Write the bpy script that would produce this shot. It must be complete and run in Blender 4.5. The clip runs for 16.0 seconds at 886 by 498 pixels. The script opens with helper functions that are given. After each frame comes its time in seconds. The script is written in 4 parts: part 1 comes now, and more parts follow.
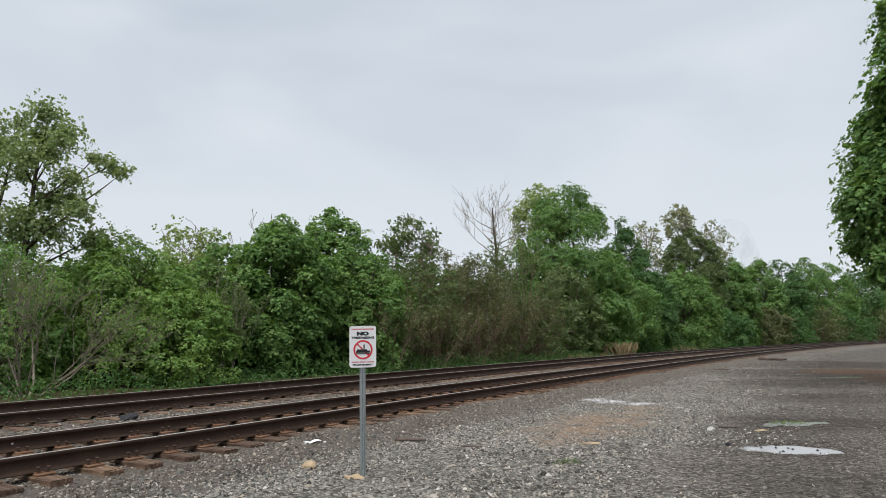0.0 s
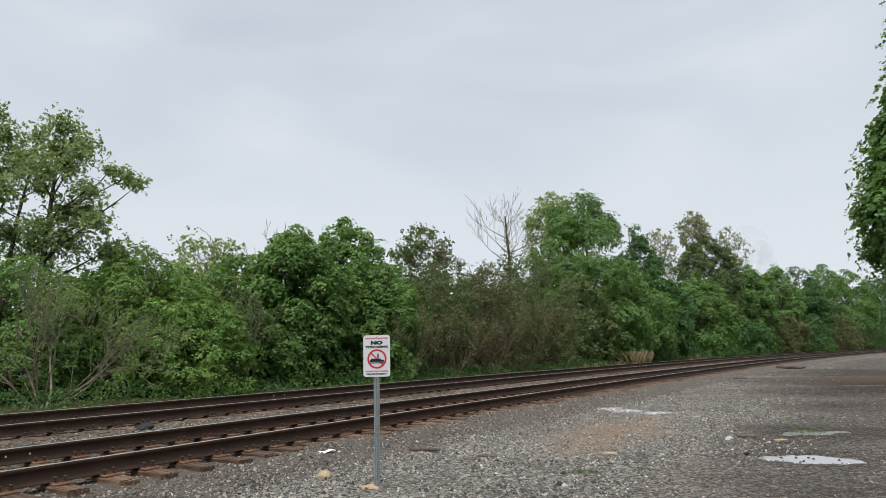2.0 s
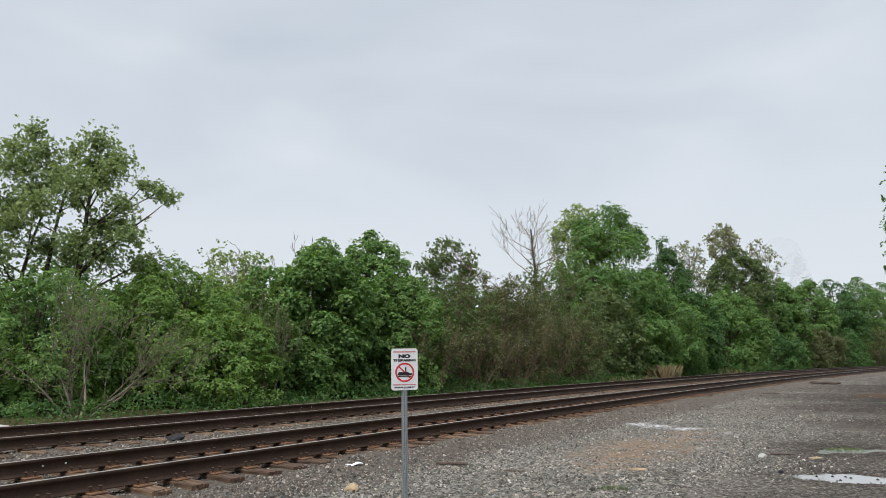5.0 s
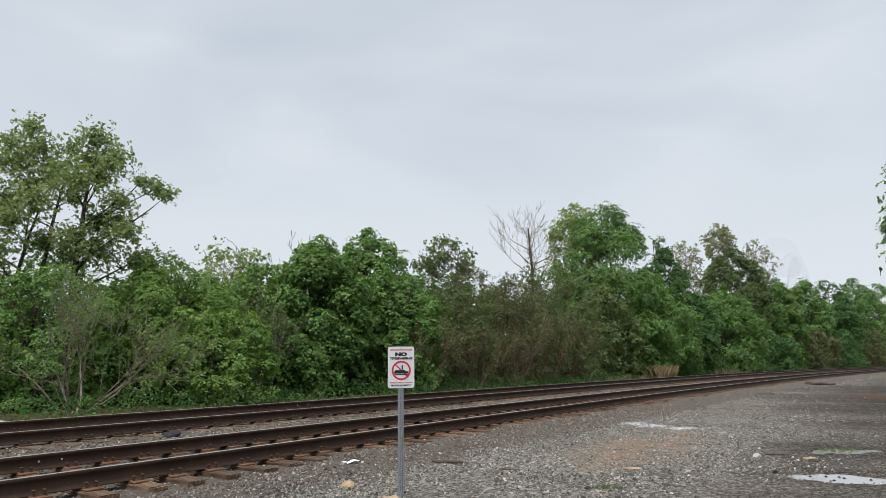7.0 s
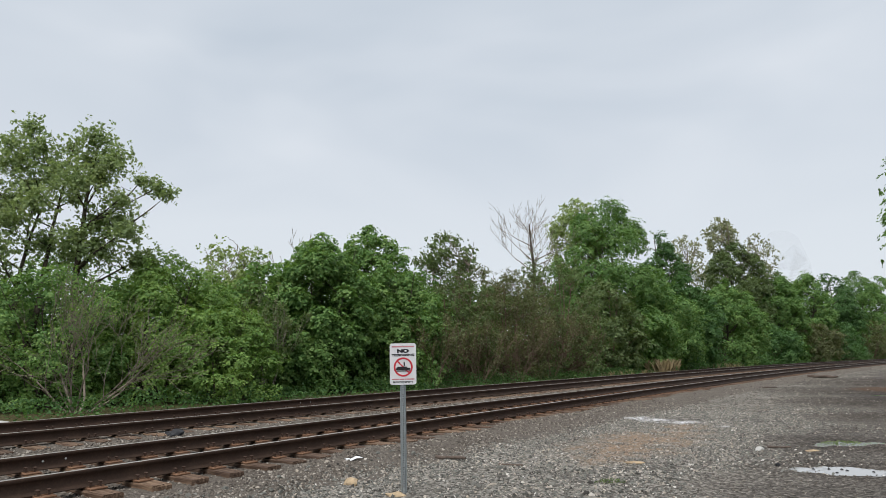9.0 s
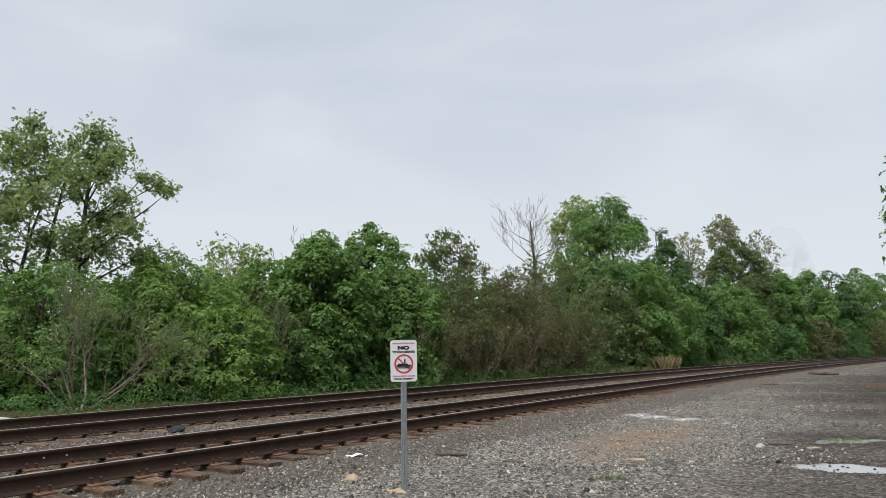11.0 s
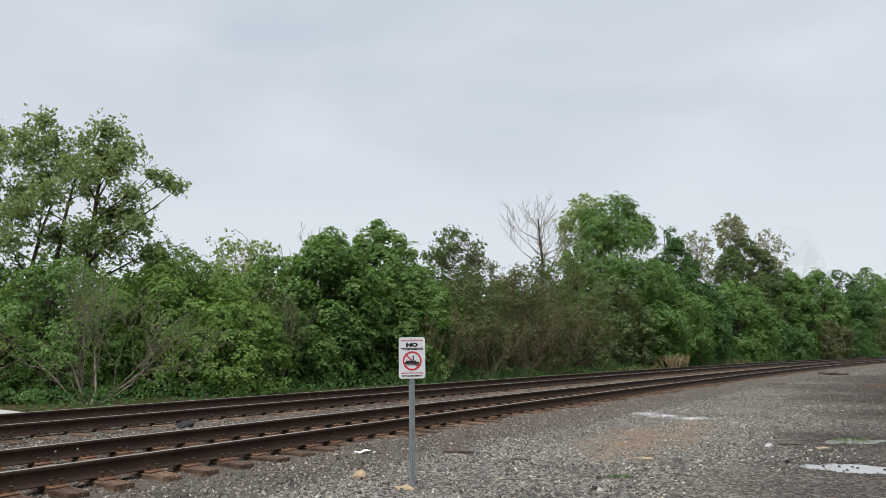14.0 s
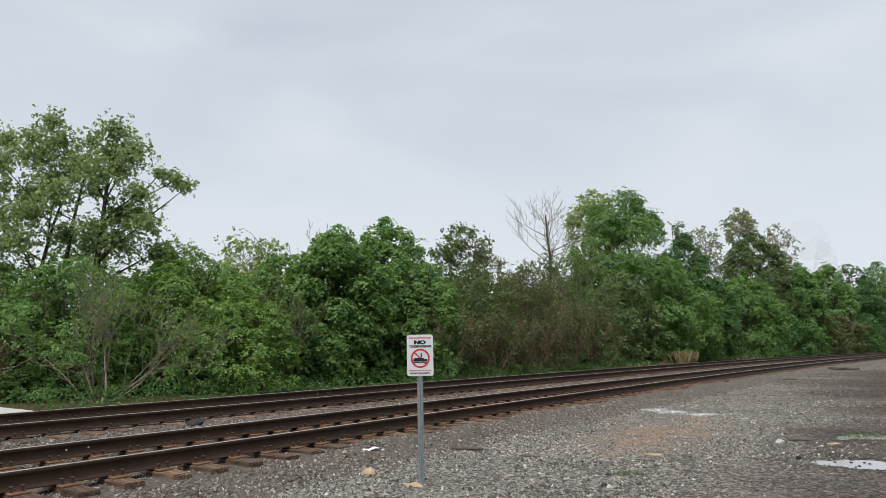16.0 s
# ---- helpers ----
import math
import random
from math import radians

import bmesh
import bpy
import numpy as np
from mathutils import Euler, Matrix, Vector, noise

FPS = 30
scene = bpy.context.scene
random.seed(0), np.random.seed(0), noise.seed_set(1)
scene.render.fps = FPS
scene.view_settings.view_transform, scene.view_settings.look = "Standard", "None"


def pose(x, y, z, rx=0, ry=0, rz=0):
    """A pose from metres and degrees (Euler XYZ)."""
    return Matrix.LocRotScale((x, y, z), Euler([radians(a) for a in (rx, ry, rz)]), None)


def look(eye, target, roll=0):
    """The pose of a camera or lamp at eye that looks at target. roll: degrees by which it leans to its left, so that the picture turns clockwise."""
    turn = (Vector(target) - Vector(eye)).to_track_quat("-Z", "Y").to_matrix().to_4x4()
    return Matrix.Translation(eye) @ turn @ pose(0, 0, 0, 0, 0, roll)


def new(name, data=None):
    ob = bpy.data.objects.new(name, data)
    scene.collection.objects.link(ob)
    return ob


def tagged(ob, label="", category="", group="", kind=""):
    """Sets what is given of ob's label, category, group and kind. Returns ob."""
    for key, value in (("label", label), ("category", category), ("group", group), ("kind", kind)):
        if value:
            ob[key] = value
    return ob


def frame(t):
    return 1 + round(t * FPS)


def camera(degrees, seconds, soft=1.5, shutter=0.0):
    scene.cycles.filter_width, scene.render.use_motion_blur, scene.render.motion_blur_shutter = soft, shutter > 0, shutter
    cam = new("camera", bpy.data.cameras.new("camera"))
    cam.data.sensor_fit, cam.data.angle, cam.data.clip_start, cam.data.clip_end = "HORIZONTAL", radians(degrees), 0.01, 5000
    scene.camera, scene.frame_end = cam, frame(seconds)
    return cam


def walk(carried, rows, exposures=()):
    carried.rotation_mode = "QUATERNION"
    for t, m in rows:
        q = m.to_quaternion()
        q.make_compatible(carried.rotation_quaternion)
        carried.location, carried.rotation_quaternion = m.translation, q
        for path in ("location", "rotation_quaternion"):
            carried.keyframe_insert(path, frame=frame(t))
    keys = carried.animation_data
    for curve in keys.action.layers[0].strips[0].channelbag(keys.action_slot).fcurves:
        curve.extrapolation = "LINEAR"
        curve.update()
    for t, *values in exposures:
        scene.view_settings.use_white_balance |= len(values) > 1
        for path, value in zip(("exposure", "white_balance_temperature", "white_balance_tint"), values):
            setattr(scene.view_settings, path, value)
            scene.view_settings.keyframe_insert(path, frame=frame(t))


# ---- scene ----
cam = camera(68.6, 16.0, soft=0.75)
walk(cam, [
    (0, pose(0.040, 0.019, 1.493, 98.004, 0.688, -4.567)),
    (0.5, pose(0.033, 0.018, 1.491, 98.261, 0.503, -4.451)),
    (1, pose(0.027, 0.006, 1.482, 98.682, 0.674, -4.131)),
    (1.5, pose(0.025, 0.011, 1.489, 98.921, 0.723, -3.774)),
    (2, pose(0.036, 0.033, 1.489, 98.820, 0.888, -3.382)),
    (2.5, pose(0.034, 0.031, 1.491, 98.665, 1.014, -2.971)),
    (3, pose(0.031, 0.032, 1.493, 98.810, 1.014, -2.490)),
    (3.5, pose(0.019, 0.016, 1.494, 99.419, 1.041, -1.753)),
    (4, pose(0.004, 0.012, 1.497, 100.095, 1.097, -1.139)),
    (6.5, pose(0.014, -0.027, 1.502, 99.649, 0.004, -1.658)),
    (7, pose(0.006, -0.021, 1.502, 99.786, 0.188, -1.500)),
    (7.5, pose(0.007, -0.011, 1.497, 99.897, 0.359, -1.428)),
    (8, pose(0.009, -0.019, 1.499, 99.678, 0.450, -1.314)),
    (8.5, pose(0.010, -0.016, 1.495, 99.511, 0.663, -1.249)),
    (9, pose(0.012, -0.020, 1.497, 99.504, 0.735, -1.296)),
    (11.5, pose(0.016, -0.004, 1.496, 99.215, 0.679, -1.130)),
    (12, pose(0.011, -0.001, 1.496, 99.258, 0.611, -1.004)),
    (12.5, pose(0.012, -0.007, 1.494, 99.252, 0.604, -0.974)),
    (13, pose(0.015, -0.012, 1.496, 99.217, 0.649, -0.912)),
    (13.5, pose(0.006, -0.003, 1.497, 99.226, 0.624, -0.821)),
    (14, pose(-0.000, -0.017, 1.496, 99.014, 0.337, -0.608)),
    (14.5, pose(-0.006, -0.011, 1.497, 98.737, 0.155, -0.376)),
    (15, pose(-0.011, -0.009, 1.494, 98.660, 0.141, -0.121)),
    (15.5, pose(-0.005, 0.001, 1.498, 98.784, 0.404, 0.108)),
    (16, pose(0.000, 0.000, 1.500, 98.757, 0.625, 0.096)),
])

# ---- light ----
world = bpy.data.worlds.new("overcast_sky")
scene.world = world
world.use_nodes = True
wn, wl = world.node_tree.nodes, world.node_tree.links
wn.clear()
w_out = wn.new("ShaderNodeOutputWorld")
w_bg = wn.new("ShaderNodeBackground")
w_sky = wn.new("ShaderNodeTexSky")
w_sky.sky_type = "NISHITA"
w_sky.sun_disc = False
w_sky.sun_elevation, w_sky.sun_rotation = radians(58), radians(200)
w_dim = wn.new("ShaderNodeVectorMath")
w_dim.operation = "SCALE"
w_dim.inputs["Scale"].default_value = 0.08
w_geo = wn.new("ShaderNodeTexCoord")
w_map = wn.new("ShaderNodeMapping")
w_map.inputs["Scale"].default_value = (1.0, 1.0, 2.6)
w_noise = wn.new("ShaderNodeTexNoise")
w_noise.inputs["Scale"].default_value = 1.7
w_noise.inputs["Detail"].default_value = 3
w_noise.inputs["Distortion"].default_value = 0.6
w_ramp = wn.new("ShaderNodeValToRGB")
w_ramp.color_ramp.elements[0].position, w_ramp.color_ramp.elements[0].color = 0.30, (0.575, 0.645, 0.730, 1)
w_ramp.color_ramp.elements[1].position, w_ramp.color_ramp.elements[1].color = 0.72, (0.745, 0.795, 0.860, 1)
w_mix = wn.new("ShaderNodeMix")
w_mix.data_type = "RGBA"
w_mix.inputs["Factor"].default_value = 0.93
wl.new(w_sky.outputs[0], w_dim.inputs[0])
wl.new(w_geo.outputs["Generated"], w_map.inputs[0])
wl.new(w_map.outputs[0], w_noise.inputs["Vector"])
wl.new(w_noise.outputs["Fac"], w_ramp.inputs[0])
wl.new(w_dim.outputs[0], w_mix.inputs["A"])
w_sep = wn.new("ShaderNodeSeparateXYZ")
w_low = wn.new("ShaderNodeMapRange")
w_low.interpolation_type = "SMOOTHSTEP"
w_low.inputs["From Min"].default_value, w_low.inputs["From Max"].default_value = 0.34, 0.10
w_pale = wn.new("ShaderNodeMix")
w_pale.data_type = "RGBA"
w_pale.inputs["B"].default_value = (0.760, 0.810, 0.865, 1)
wl.new(w_geo.outputs["Generated"], w_sep.inputs[0])
wl.new(w_sep.outputs["Z"], w_low.inputs["Value"])
wl.new(w_low.outputs[0], w_pale.inputs["Factor"])
wl.new(w_ramp.outputs[0], w_pale.inputs["A"])
wl.new(w_pale.outputs["Result"], w_mix.inputs["B"])
wl.new(w_mix.outputs["Result"], w_bg.inputs["Color"])
wl.new(w_bg.outputs[0], w_out.inputs[0])

sun = new("sun", bpy.data.lights.new("sun", "SUN"))
sun.data.energy, sun.data.angle, sun.data.color = 3.5, radians(50), (1.0, 0.98, 0.94)
sun.matrix_world = look((-9, -8, 40), (0, 10, 0))
scene.view_settings.exposure = 0.0

# ---- plan ----
CX, CY, RAD = 477.07, -343.78, 595.33      # centre and radius of the near rail's curve
TH0 = math.atan2(-CY, -CX)


def arc(s, rho):
    """Plan point at arc length s past the camera and rho outside the near rail."""
    th = TH0 - s / RAD
    return CX + (RAD + rho) * math.cos(th), CY + (RAD + rho) * math.sin(th)


def arc_np(s, rho):
    th = TH0 - s / RAD
    return CX + (RAD + rho) * np.cos(th), CY + (RAD + rho) * np.sin(th)


def heading(s):
    """Turn about z of the track's forward direction, in degrees (local y runs along the track)."""
    return math.degrees(TH0 - s / RAD - math.pi)


def rho_of(x, y):
    return np.hypot(x - CX, y - CY) - RAD


def put_mesh(name, verts, faces, mats, parent=None, smooth=False, idx=None):
    me = bpy.data.meshes.new(name)
    verts = np.asarray(verts, dtype=np.float32).reshape(-1, 3)
    me.from_pydata(verts.tolist(), [], faces) if not isinstance(faces, np.ndarray) else fast_faces(me, verts, faces)
    for m in (mats if isinstance(mats, (list, tuple)) else [mats]):
        me.materials.append(m)
    if smooth:
        me.polygons.foreach_set("use_smooth", np.ones(len(me.polygons), dtype=bool))
    if idx is not None:
        me.polygons.foreach_set("material_index", np.asarray(idx, dtype=np.int32))
    me.update()
    ob = new(name, me)
    if parent is not None:
        ob.parent = parent
    return ob


def fast_faces(me, verts, faces):
    n, k = faces.shape
    me.vertices.add(len(verts))
    me.vertices.foreach_set("co", verts.ravel())
    me.loops.add(n * k)
    me.loops.foreach_set("vertex_index", faces.astype(np.int32).ravel())
    me.polygons.add(n)
    me.polygons.foreach_set("loop_start", np.arange(0, n * k, k, dtype=np.int32))
    me.validate()
    me.update(calc_edges=True)


def part(name, bm, material, parent, label="", smooth=False):
    me = bpy.data.meshes.new(name)
    bm.to_mesh(me)
    bm.free()
    me.materials.append(material)
    if smooth:
        for p in me.polygons:
            p.use_smooth = True
    ob = new(name, me)
    ob.parent = parent
    return tagged(ob, label)


def box(bm, size, at=(0, 0, 0), bevel=0.0, turn=None):
    made = bmesh.ops.create_cube(bm, size=1.0)["verts"]
    bmesh.ops.scale(bm, vec=size, verts=made)
    if bevel:
        edges = list({e for v in made for e in v.link_edges})
        made = list({v for f in bmesh.ops.bevel(bm, geom=edges, offset=bevel, segments=1, affect="EDGES")["faces"] for v in f.verts})
    if turn is not None:
        bmesh.ops.rotate(bm, verts=made, cent=(0, 0, 0), matrix=turn)
    bmesh.ops.translate(bm, vec=at, verts=made)


# ---- materials ----
def material(name, rough=0.8, metal=0.0, spec=0.3):
    m = bpy.data.materials.new(name)
    m.use_nodes = True
    n, l = m.node_tree.nodes, m.node_tree.links
    b = n["Principled BSDF"]
    b.inputs["Roughness"].default_value, b.inputs["Metallic"].default_value = rough, metal
    b.inputs["Specular IOR Level"].default_value = spec
    return m, n, l, b


def noise_node(n, l, scale, detail=4, coord="Object", rough=0.6):
    tc = n.new("ShaderNodeTexCoord") if coord == "Object" else n.new("ShaderNodeNewGeometry")
    t = n.new("ShaderNodeTexNoise")
    t.inputs["Scale"].default_value, t.inputs["Detail"].default_value, t.inputs["Roughness"].default_value = scale, detail, rough
    l.new(tc.outputs["Object" if coord == "Object" else "Position"], t.inputs["Vector"])
    return t.outputs["Fac"]


def ramp(n, l, fac, stops):
    r = n.new("ShaderNodeValToRGB")
    e = r.color_ramp.elements
    while len(e) < len(stops):
        e.new(0.5)
    for k, (p, c) in zip(e, stops):
        k.position, k.color = p, (*c, 1)
    l.new(fac, r.inputs[0])
    return r.outputs[0]


def mix(n, l, fac, a, b, mode="MIX"):
    x = n.new("ShaderNodeMix")
    x.data_type, x.blend_type = "RGBA", mode
    for sock, v in ((x.inputs["Factor"], fac), (x.inputs["A"], a), (x.inputs["B"], b)):
        if isinstance(v, (int, float)):
            sock.default_value = v
        elif isinstance(v, tuple):
            sock.default_value = (*v, 1)
        else:
            l.new(v, sock)
    return x.outputs["Result"]


def calc(n, l, op, a, b=0.0, c=None):
    x = n.new("ShaderNodeMath")
    x.operation = op
    for sock, v in zip(x.inputs, (a, b, c)):
        if v is None:
            continue
        if isinstance(v, (int, float)):
            sock.default_value = v
        else:
            l.new(v, sock)
    return x.outputs[0]


def bump(n, l, b, height, strength=0.4, dist=0.01):
    x = n.new("ShaderNodeBump")
    x.inputs["Strength"].default_value, x.inputs["Distance"].default_value = strength, dist
    l.new(height, x.inputs["Height"])
    l.new(x.outputs[0], b.inputs["Normal"])


def leaf_material(name, dark, mid, light, glow=0.42):
    """Leaves: colour by leaf and by branch, light passing through the blade."""
    m, n, l, b = material(name, 0.55, 0, 0.25)
    geo = n.new("ShaderNodeNewGeometry")
    by_leaf = geo.outputs["Random Per Island"]
    by_branch = noise_node(n, l, 0.9, 3)
    f = calc(n, l, "ADD", calc(n, l, "MULTIPLY", by_leaf, 0.42), calc(n, l, "MULTIPLY", by_branch, 0.86))
    c = ramp(n, l, f, [(0.25, dark), (0.6, mid), (0.98, light)])
    l.new(c, b.inputs["Base Color"])
    tr = n.new("ShaderNodeBsdfTranslucent")
    l.new(mix(n, l, 1.0, c, (1.0, 1.0, 0.55), "MULTIPLY"), tr.inputs["Color"])
    ms = n.new("ShaderNodeMixShader")
    ms.inputs[0].default_value = glow
    l.new(b.outputs[0], ms.inputs[1])
    l.new(tr.outputs[0], ms.inputs[2])
    l.new(ms.outputs[0], n["Material Output"].inputs["Surface"])
    return m


M_LEAF_MAPLE = leaf_material("maple_leaf", (0.056, 0.122, 0.038), (0.132, 0.252, 0.072), (0.275, 0.400, 0.128))
M_LEAF_LIME = leaf_material("lime_leaf", (0.080, 0.155, 0.042), (0.165, 0.290, 0.075), (0.315, 0.440, 0.125))
M_LEAF_POPLAR = leaf_material("poplar_leaf", (0.150, 0.210, 0.095), (0.250, 0.335, 0.150), (0.410, 0.485, 0.240))
M_LEAF_OLIVE = leaf_material("olive_leaf", (0.070, 0.105, 0.044), (0.120, 0.172, 0.068), (0.205, 0.270, 0.112))
M_LEAF_BROWN = leaf_material("bronze_leaf", (0.090, 0.092, 0.050), (0.138, 0.150, 0.072), (0.195, 0.235, 0.100))
M_LEAF_DARK = leaf_material("dark_leaf", (0.036, 0.090, 0.032), (0.072, 0.158, 0.050), (0.140, 0.250, 0.082))
M_LEAF_PALE = leaf_material("pale_leaf", (0.20, 0.22, 0.14), (0.28, 0.30, 0.19), (0.40, 0.41, 0.27))
M_LEAF_FAR = leaf_material("far_leaf", (0.066, 0.142, 0.042), (0.128, 0.244, 0.070), (0.240, 0.365, 0.115))
M_LEAF_PALEGREEN = leaf_material("pale_green_leaf", (0.20, 0.265, 0.10), (0.28, 0.365, 0.15), (0.42, 0.50, 0.23))
M_STRAW = leaf_material("dry_grass", (0.24, 0.18, 0.10), (0.36, 0.28, 0.16), (0.46, 0.38, 0.24), 0.2)


def bark(name, a, b_):
    m, n, l, b = material(name, 0.9, 0, 0.15)
    f = noise_node(n, l, 9, 6)
    l.new(ramp(n, l, f, [(0.3, a), (0.7, b_)]), b.inputs["Base Color"])
    bump(n, l, b, f, 0.6, 0.02)
    return m


M_BARK = bark("brown_bark", (0.045, 0.036, 0.028), (0.12, 0.10, 0.08))
M_TWIG = bark("grey_twig", (0.16, 0.13, 0.10), (0.30, 0.26, 0.21))
M_TWIG_PALE = bark("pale_dry_twig", (0.22, 0.18, 0.14), (0.38, 0.33, 0.27))
M_TWIG_RED = bark("red_brown_twig", (0.13, 0.085, 0.06), (0.24, 0.18, 0.13))

# ground: grey gravel beside the track, darker trodden dirt on the road, tan and chalky spills
M_GROUND, n, l, b = material("gravel_ground", 0.95, 0, 0.08)
geo = n.new("ShaderNodeNewGeometry")
dist = n.new("ShaderNodeVectorMath")
dist.operation = "DISTANCE"
flat = n.new("ShaderNodeVectorMath")
flat.operation = "MULTIPLY"
flat.inputs[1].default_value = (1, 1, 0)
l.new(geo.outputs["Position"], flat.inputs[0])
l.new(flat.outputs[0], dist.inputs[0])
dist.inputs[1].default_value = (CX, CY, 0)
rho_s = calc(n, l, "SUBTRACT", dist.outputs["Value"], RAD)


def spot(n, l, x, y, radius, soft, wobble):
    """Mask of a stain round a plan point with a ragged edge."""
    g = n.new("ShaderNodeNewGeometry")
    v = n.new("ShaderNodeVectorMath")
    v.operation = "DISTANCE"
    l.new(g.outputs["Position"], v.inputs[0])
    v.inputs[1].default_value = (x, y, 0)
    d = calc(n, l, "ADD", v.outputs["Value"], calc(n, l, "MULTIPLY", calc(n, l, "SUBTRACT", noise_node(n, l, 2.4, 8, "World", 0.7), 0.5), wobble))
    mr = n.new("ShaderNodeMapRange")
    mr.inputs["From Min"].default_value, mr.inputs["From Max"].default_value = radius, radius - soft
    mr.interpolation_type = "SMOOTHSTEP"
    l.new(d, mr.inputs["Value"])
    return mr.outputs[0]


def most(n, l, masks):
    out = masks[0]
    for m in masks[1:]:
        out = calc(n, l, "MAXIMUM", out, m)
    return out


def spills(n, l, col):
    """Tan sand and white lime spilt over the gravel."""
    tan = most(n, l, [spot(n, l, x, y, r, 1.3, 3.4) for x, y, r in ((2.5, 9.8, 0.8), (3.1, 10.9, 1.25), (3.9, 12.0, 1.35), (4.8, 12.8, 0.9), (5.4, 14.0, 0.9))])
    speck = ramp(n, l, noise_node(n, l, 9, 5, "World", 0.75), [(0.40, (0.08, 0.08, 0.08)), (0.58, (1.0, 1.0, 1.0))])
    col = mix(n, l, calc(n, l, "MULTIPLY", calc(n, l, "MULTIPLY", tan, 0.85), speck), col, (0.30, 0.20, 0.13))
    white = most(n, l, [spot(n, l, x, y, r, 0.6, 1.7) for x, y, r in ((4.55, 16.2, 0.4), (4.95, 15.8, 0.55), (5.3, 15.4, 0.6), (5.7, 14.9, 0.55), (6.15, 13.7, 0.35))])
    return mix(n, l, calc(n, l, "MULTIPLY", calc(n, l, "MULTIPLY", white, speck), 0.95), col, (0.70, 0.70, 0.73))


grain = noise_node(n, l, 22, 6, "World", 0.7)
broad = noise_node(n, l, 0.55, 5, "World")
vor = n.new("ShaderNodeTexVoronoi")
vor.inputs["Scale"].default_value = 30
l.new(geo.outputs["Position"], vor.inputs["Vector"])
chip = n.new("ShaderNodeSeparateXYZ")
l.new(vor.outputs["Color"], chip.inputs[0])
pebble = calc(n, l, "ADD", calc(n, l, "MULTIPLY", chip.outputs[0], 0.55), calc(n, l, "MULTIPLY", grain, 0.5))
pale = ramp(n, l, pebble, [(0.25, (0.066, 0.062, 0.055)), (0.5, (0.175, 0.164, 0.148)), (0.72, (0.31, 0.295, 0.268)), (0.86, (0.48, 0.46, 0.425))])
dirt = ramp(n, l, pebble, [(0.25, (0.058, 0.052, 0.047)), (0.5, (0.112, 0.102, 0.094)), (0.72, (0.19, 0.175, 0.158)), (0.86, (0.32, 0.30, 0.275))])
edge = calc(n, l, "ADD", rho_s, calc(n, l, "MULTIPLY", calc(n, l, "SUBTRACT", broad, 0.5), 3.2))
sep = n.new("ShaderNodeSeparateXYZ")
l.new(geo.outputs["Position"], sep.inputs[0])
widen = calc(n, l, "MINIMUM", calc(n, l, "MAXIMUM", calc(n, l, "MULTIPLY", calc(n, l, "SUBTRACT", sep.outputs["Y"], 13.0), 0.07), 0.0), 2.2)
edge = calc(n, l, "SUBTRACT", edge, widen)
road_mask = n.new("ShaderNodeMapRange")
road_mask.inputs["From Min"].default_value, road_mask.inputs["From Max"].default_value = -3.5, -6.4
l.new(edge, road_mask.inputs["Value"])
col = mix(n, l, road_mask.outputs[0], pale, dirt)
col = mix(n, l, 0.75, col, ramp(n, l, broad, [(0.3, (0.52, 0.50, 0.48)), (0.7, (1.15, 1.12, 1.08))]), "MULTIPLY")
col = spills(n, l, col)
damp = most(n, l, [spot(n, l, x, y, r, 0.9, 1.6) for x, y, r in ((5.4, 8.6, 1.25), (6.9, 11.0, 1.5), (8.2, 10.6, 1.3), (4.5, 8.9, 0.7))])
col = mix(n, l, calc(n, l, "MULTIPLY", damp, 0.8), col, (0.55, 0.53, 0.53), "MULTIPLY")
wet = most(n, l, [spot(n, l, x, y, r, 2.4, 3.0) for x, y, r in ((10.6, 16.0, 2.6), (13.4, 20.5, 3.6), (16.6, 26.0, 4.6), (22.0, 34.0, 6.5))])
col = mix(n, l, calc(n, l, "MULTIPLY", wet, 0.85), col, (0.60, 0.575, 0.56), "MULTIPLY")
earth = most(n, l, [spot(n, l, x, y, r, 1.4, 2.0) for x, y, r in ((17.2, 21.6, 2.0), (18.6, 20.0, 2.4), (15.9, 19.0, 1.6), (19.5, 26.0, 3.0), (13.4, 14.5, 1.5))])
col = mix(n, l, calc(n, l, "MULTIPLY", earth, 0.75), col, (0.13, 0.078, 0.05))
soil = n.new("ShaderNodeMapRange")
soil.inputs["From Min"].default_value, soil.inputs["From Max"].default_value = 7.2, 8.2
l.new(rho_s, soil.inputs["Value"])
col = mix(n, l, soil.outputs[0], col, ramp(n, l, grain, [(0.3, (0.05, 0.045, 0.025)), (0.7, (0.12, 0.11, 0.05))]))
l.new(col, b.inputs["Base Color"])
l.new(ramp(n, l, broad, [(0.35, (0.8, 0.8, 0.8)), (0.6, (1.0, 1.0, 1.0))]), b.inputs["Roughness"])
bump(n, l, b, calc(n, l, "SUBTRACT", grain, vor.outputs["Distance"]), 0.9, 0.03)

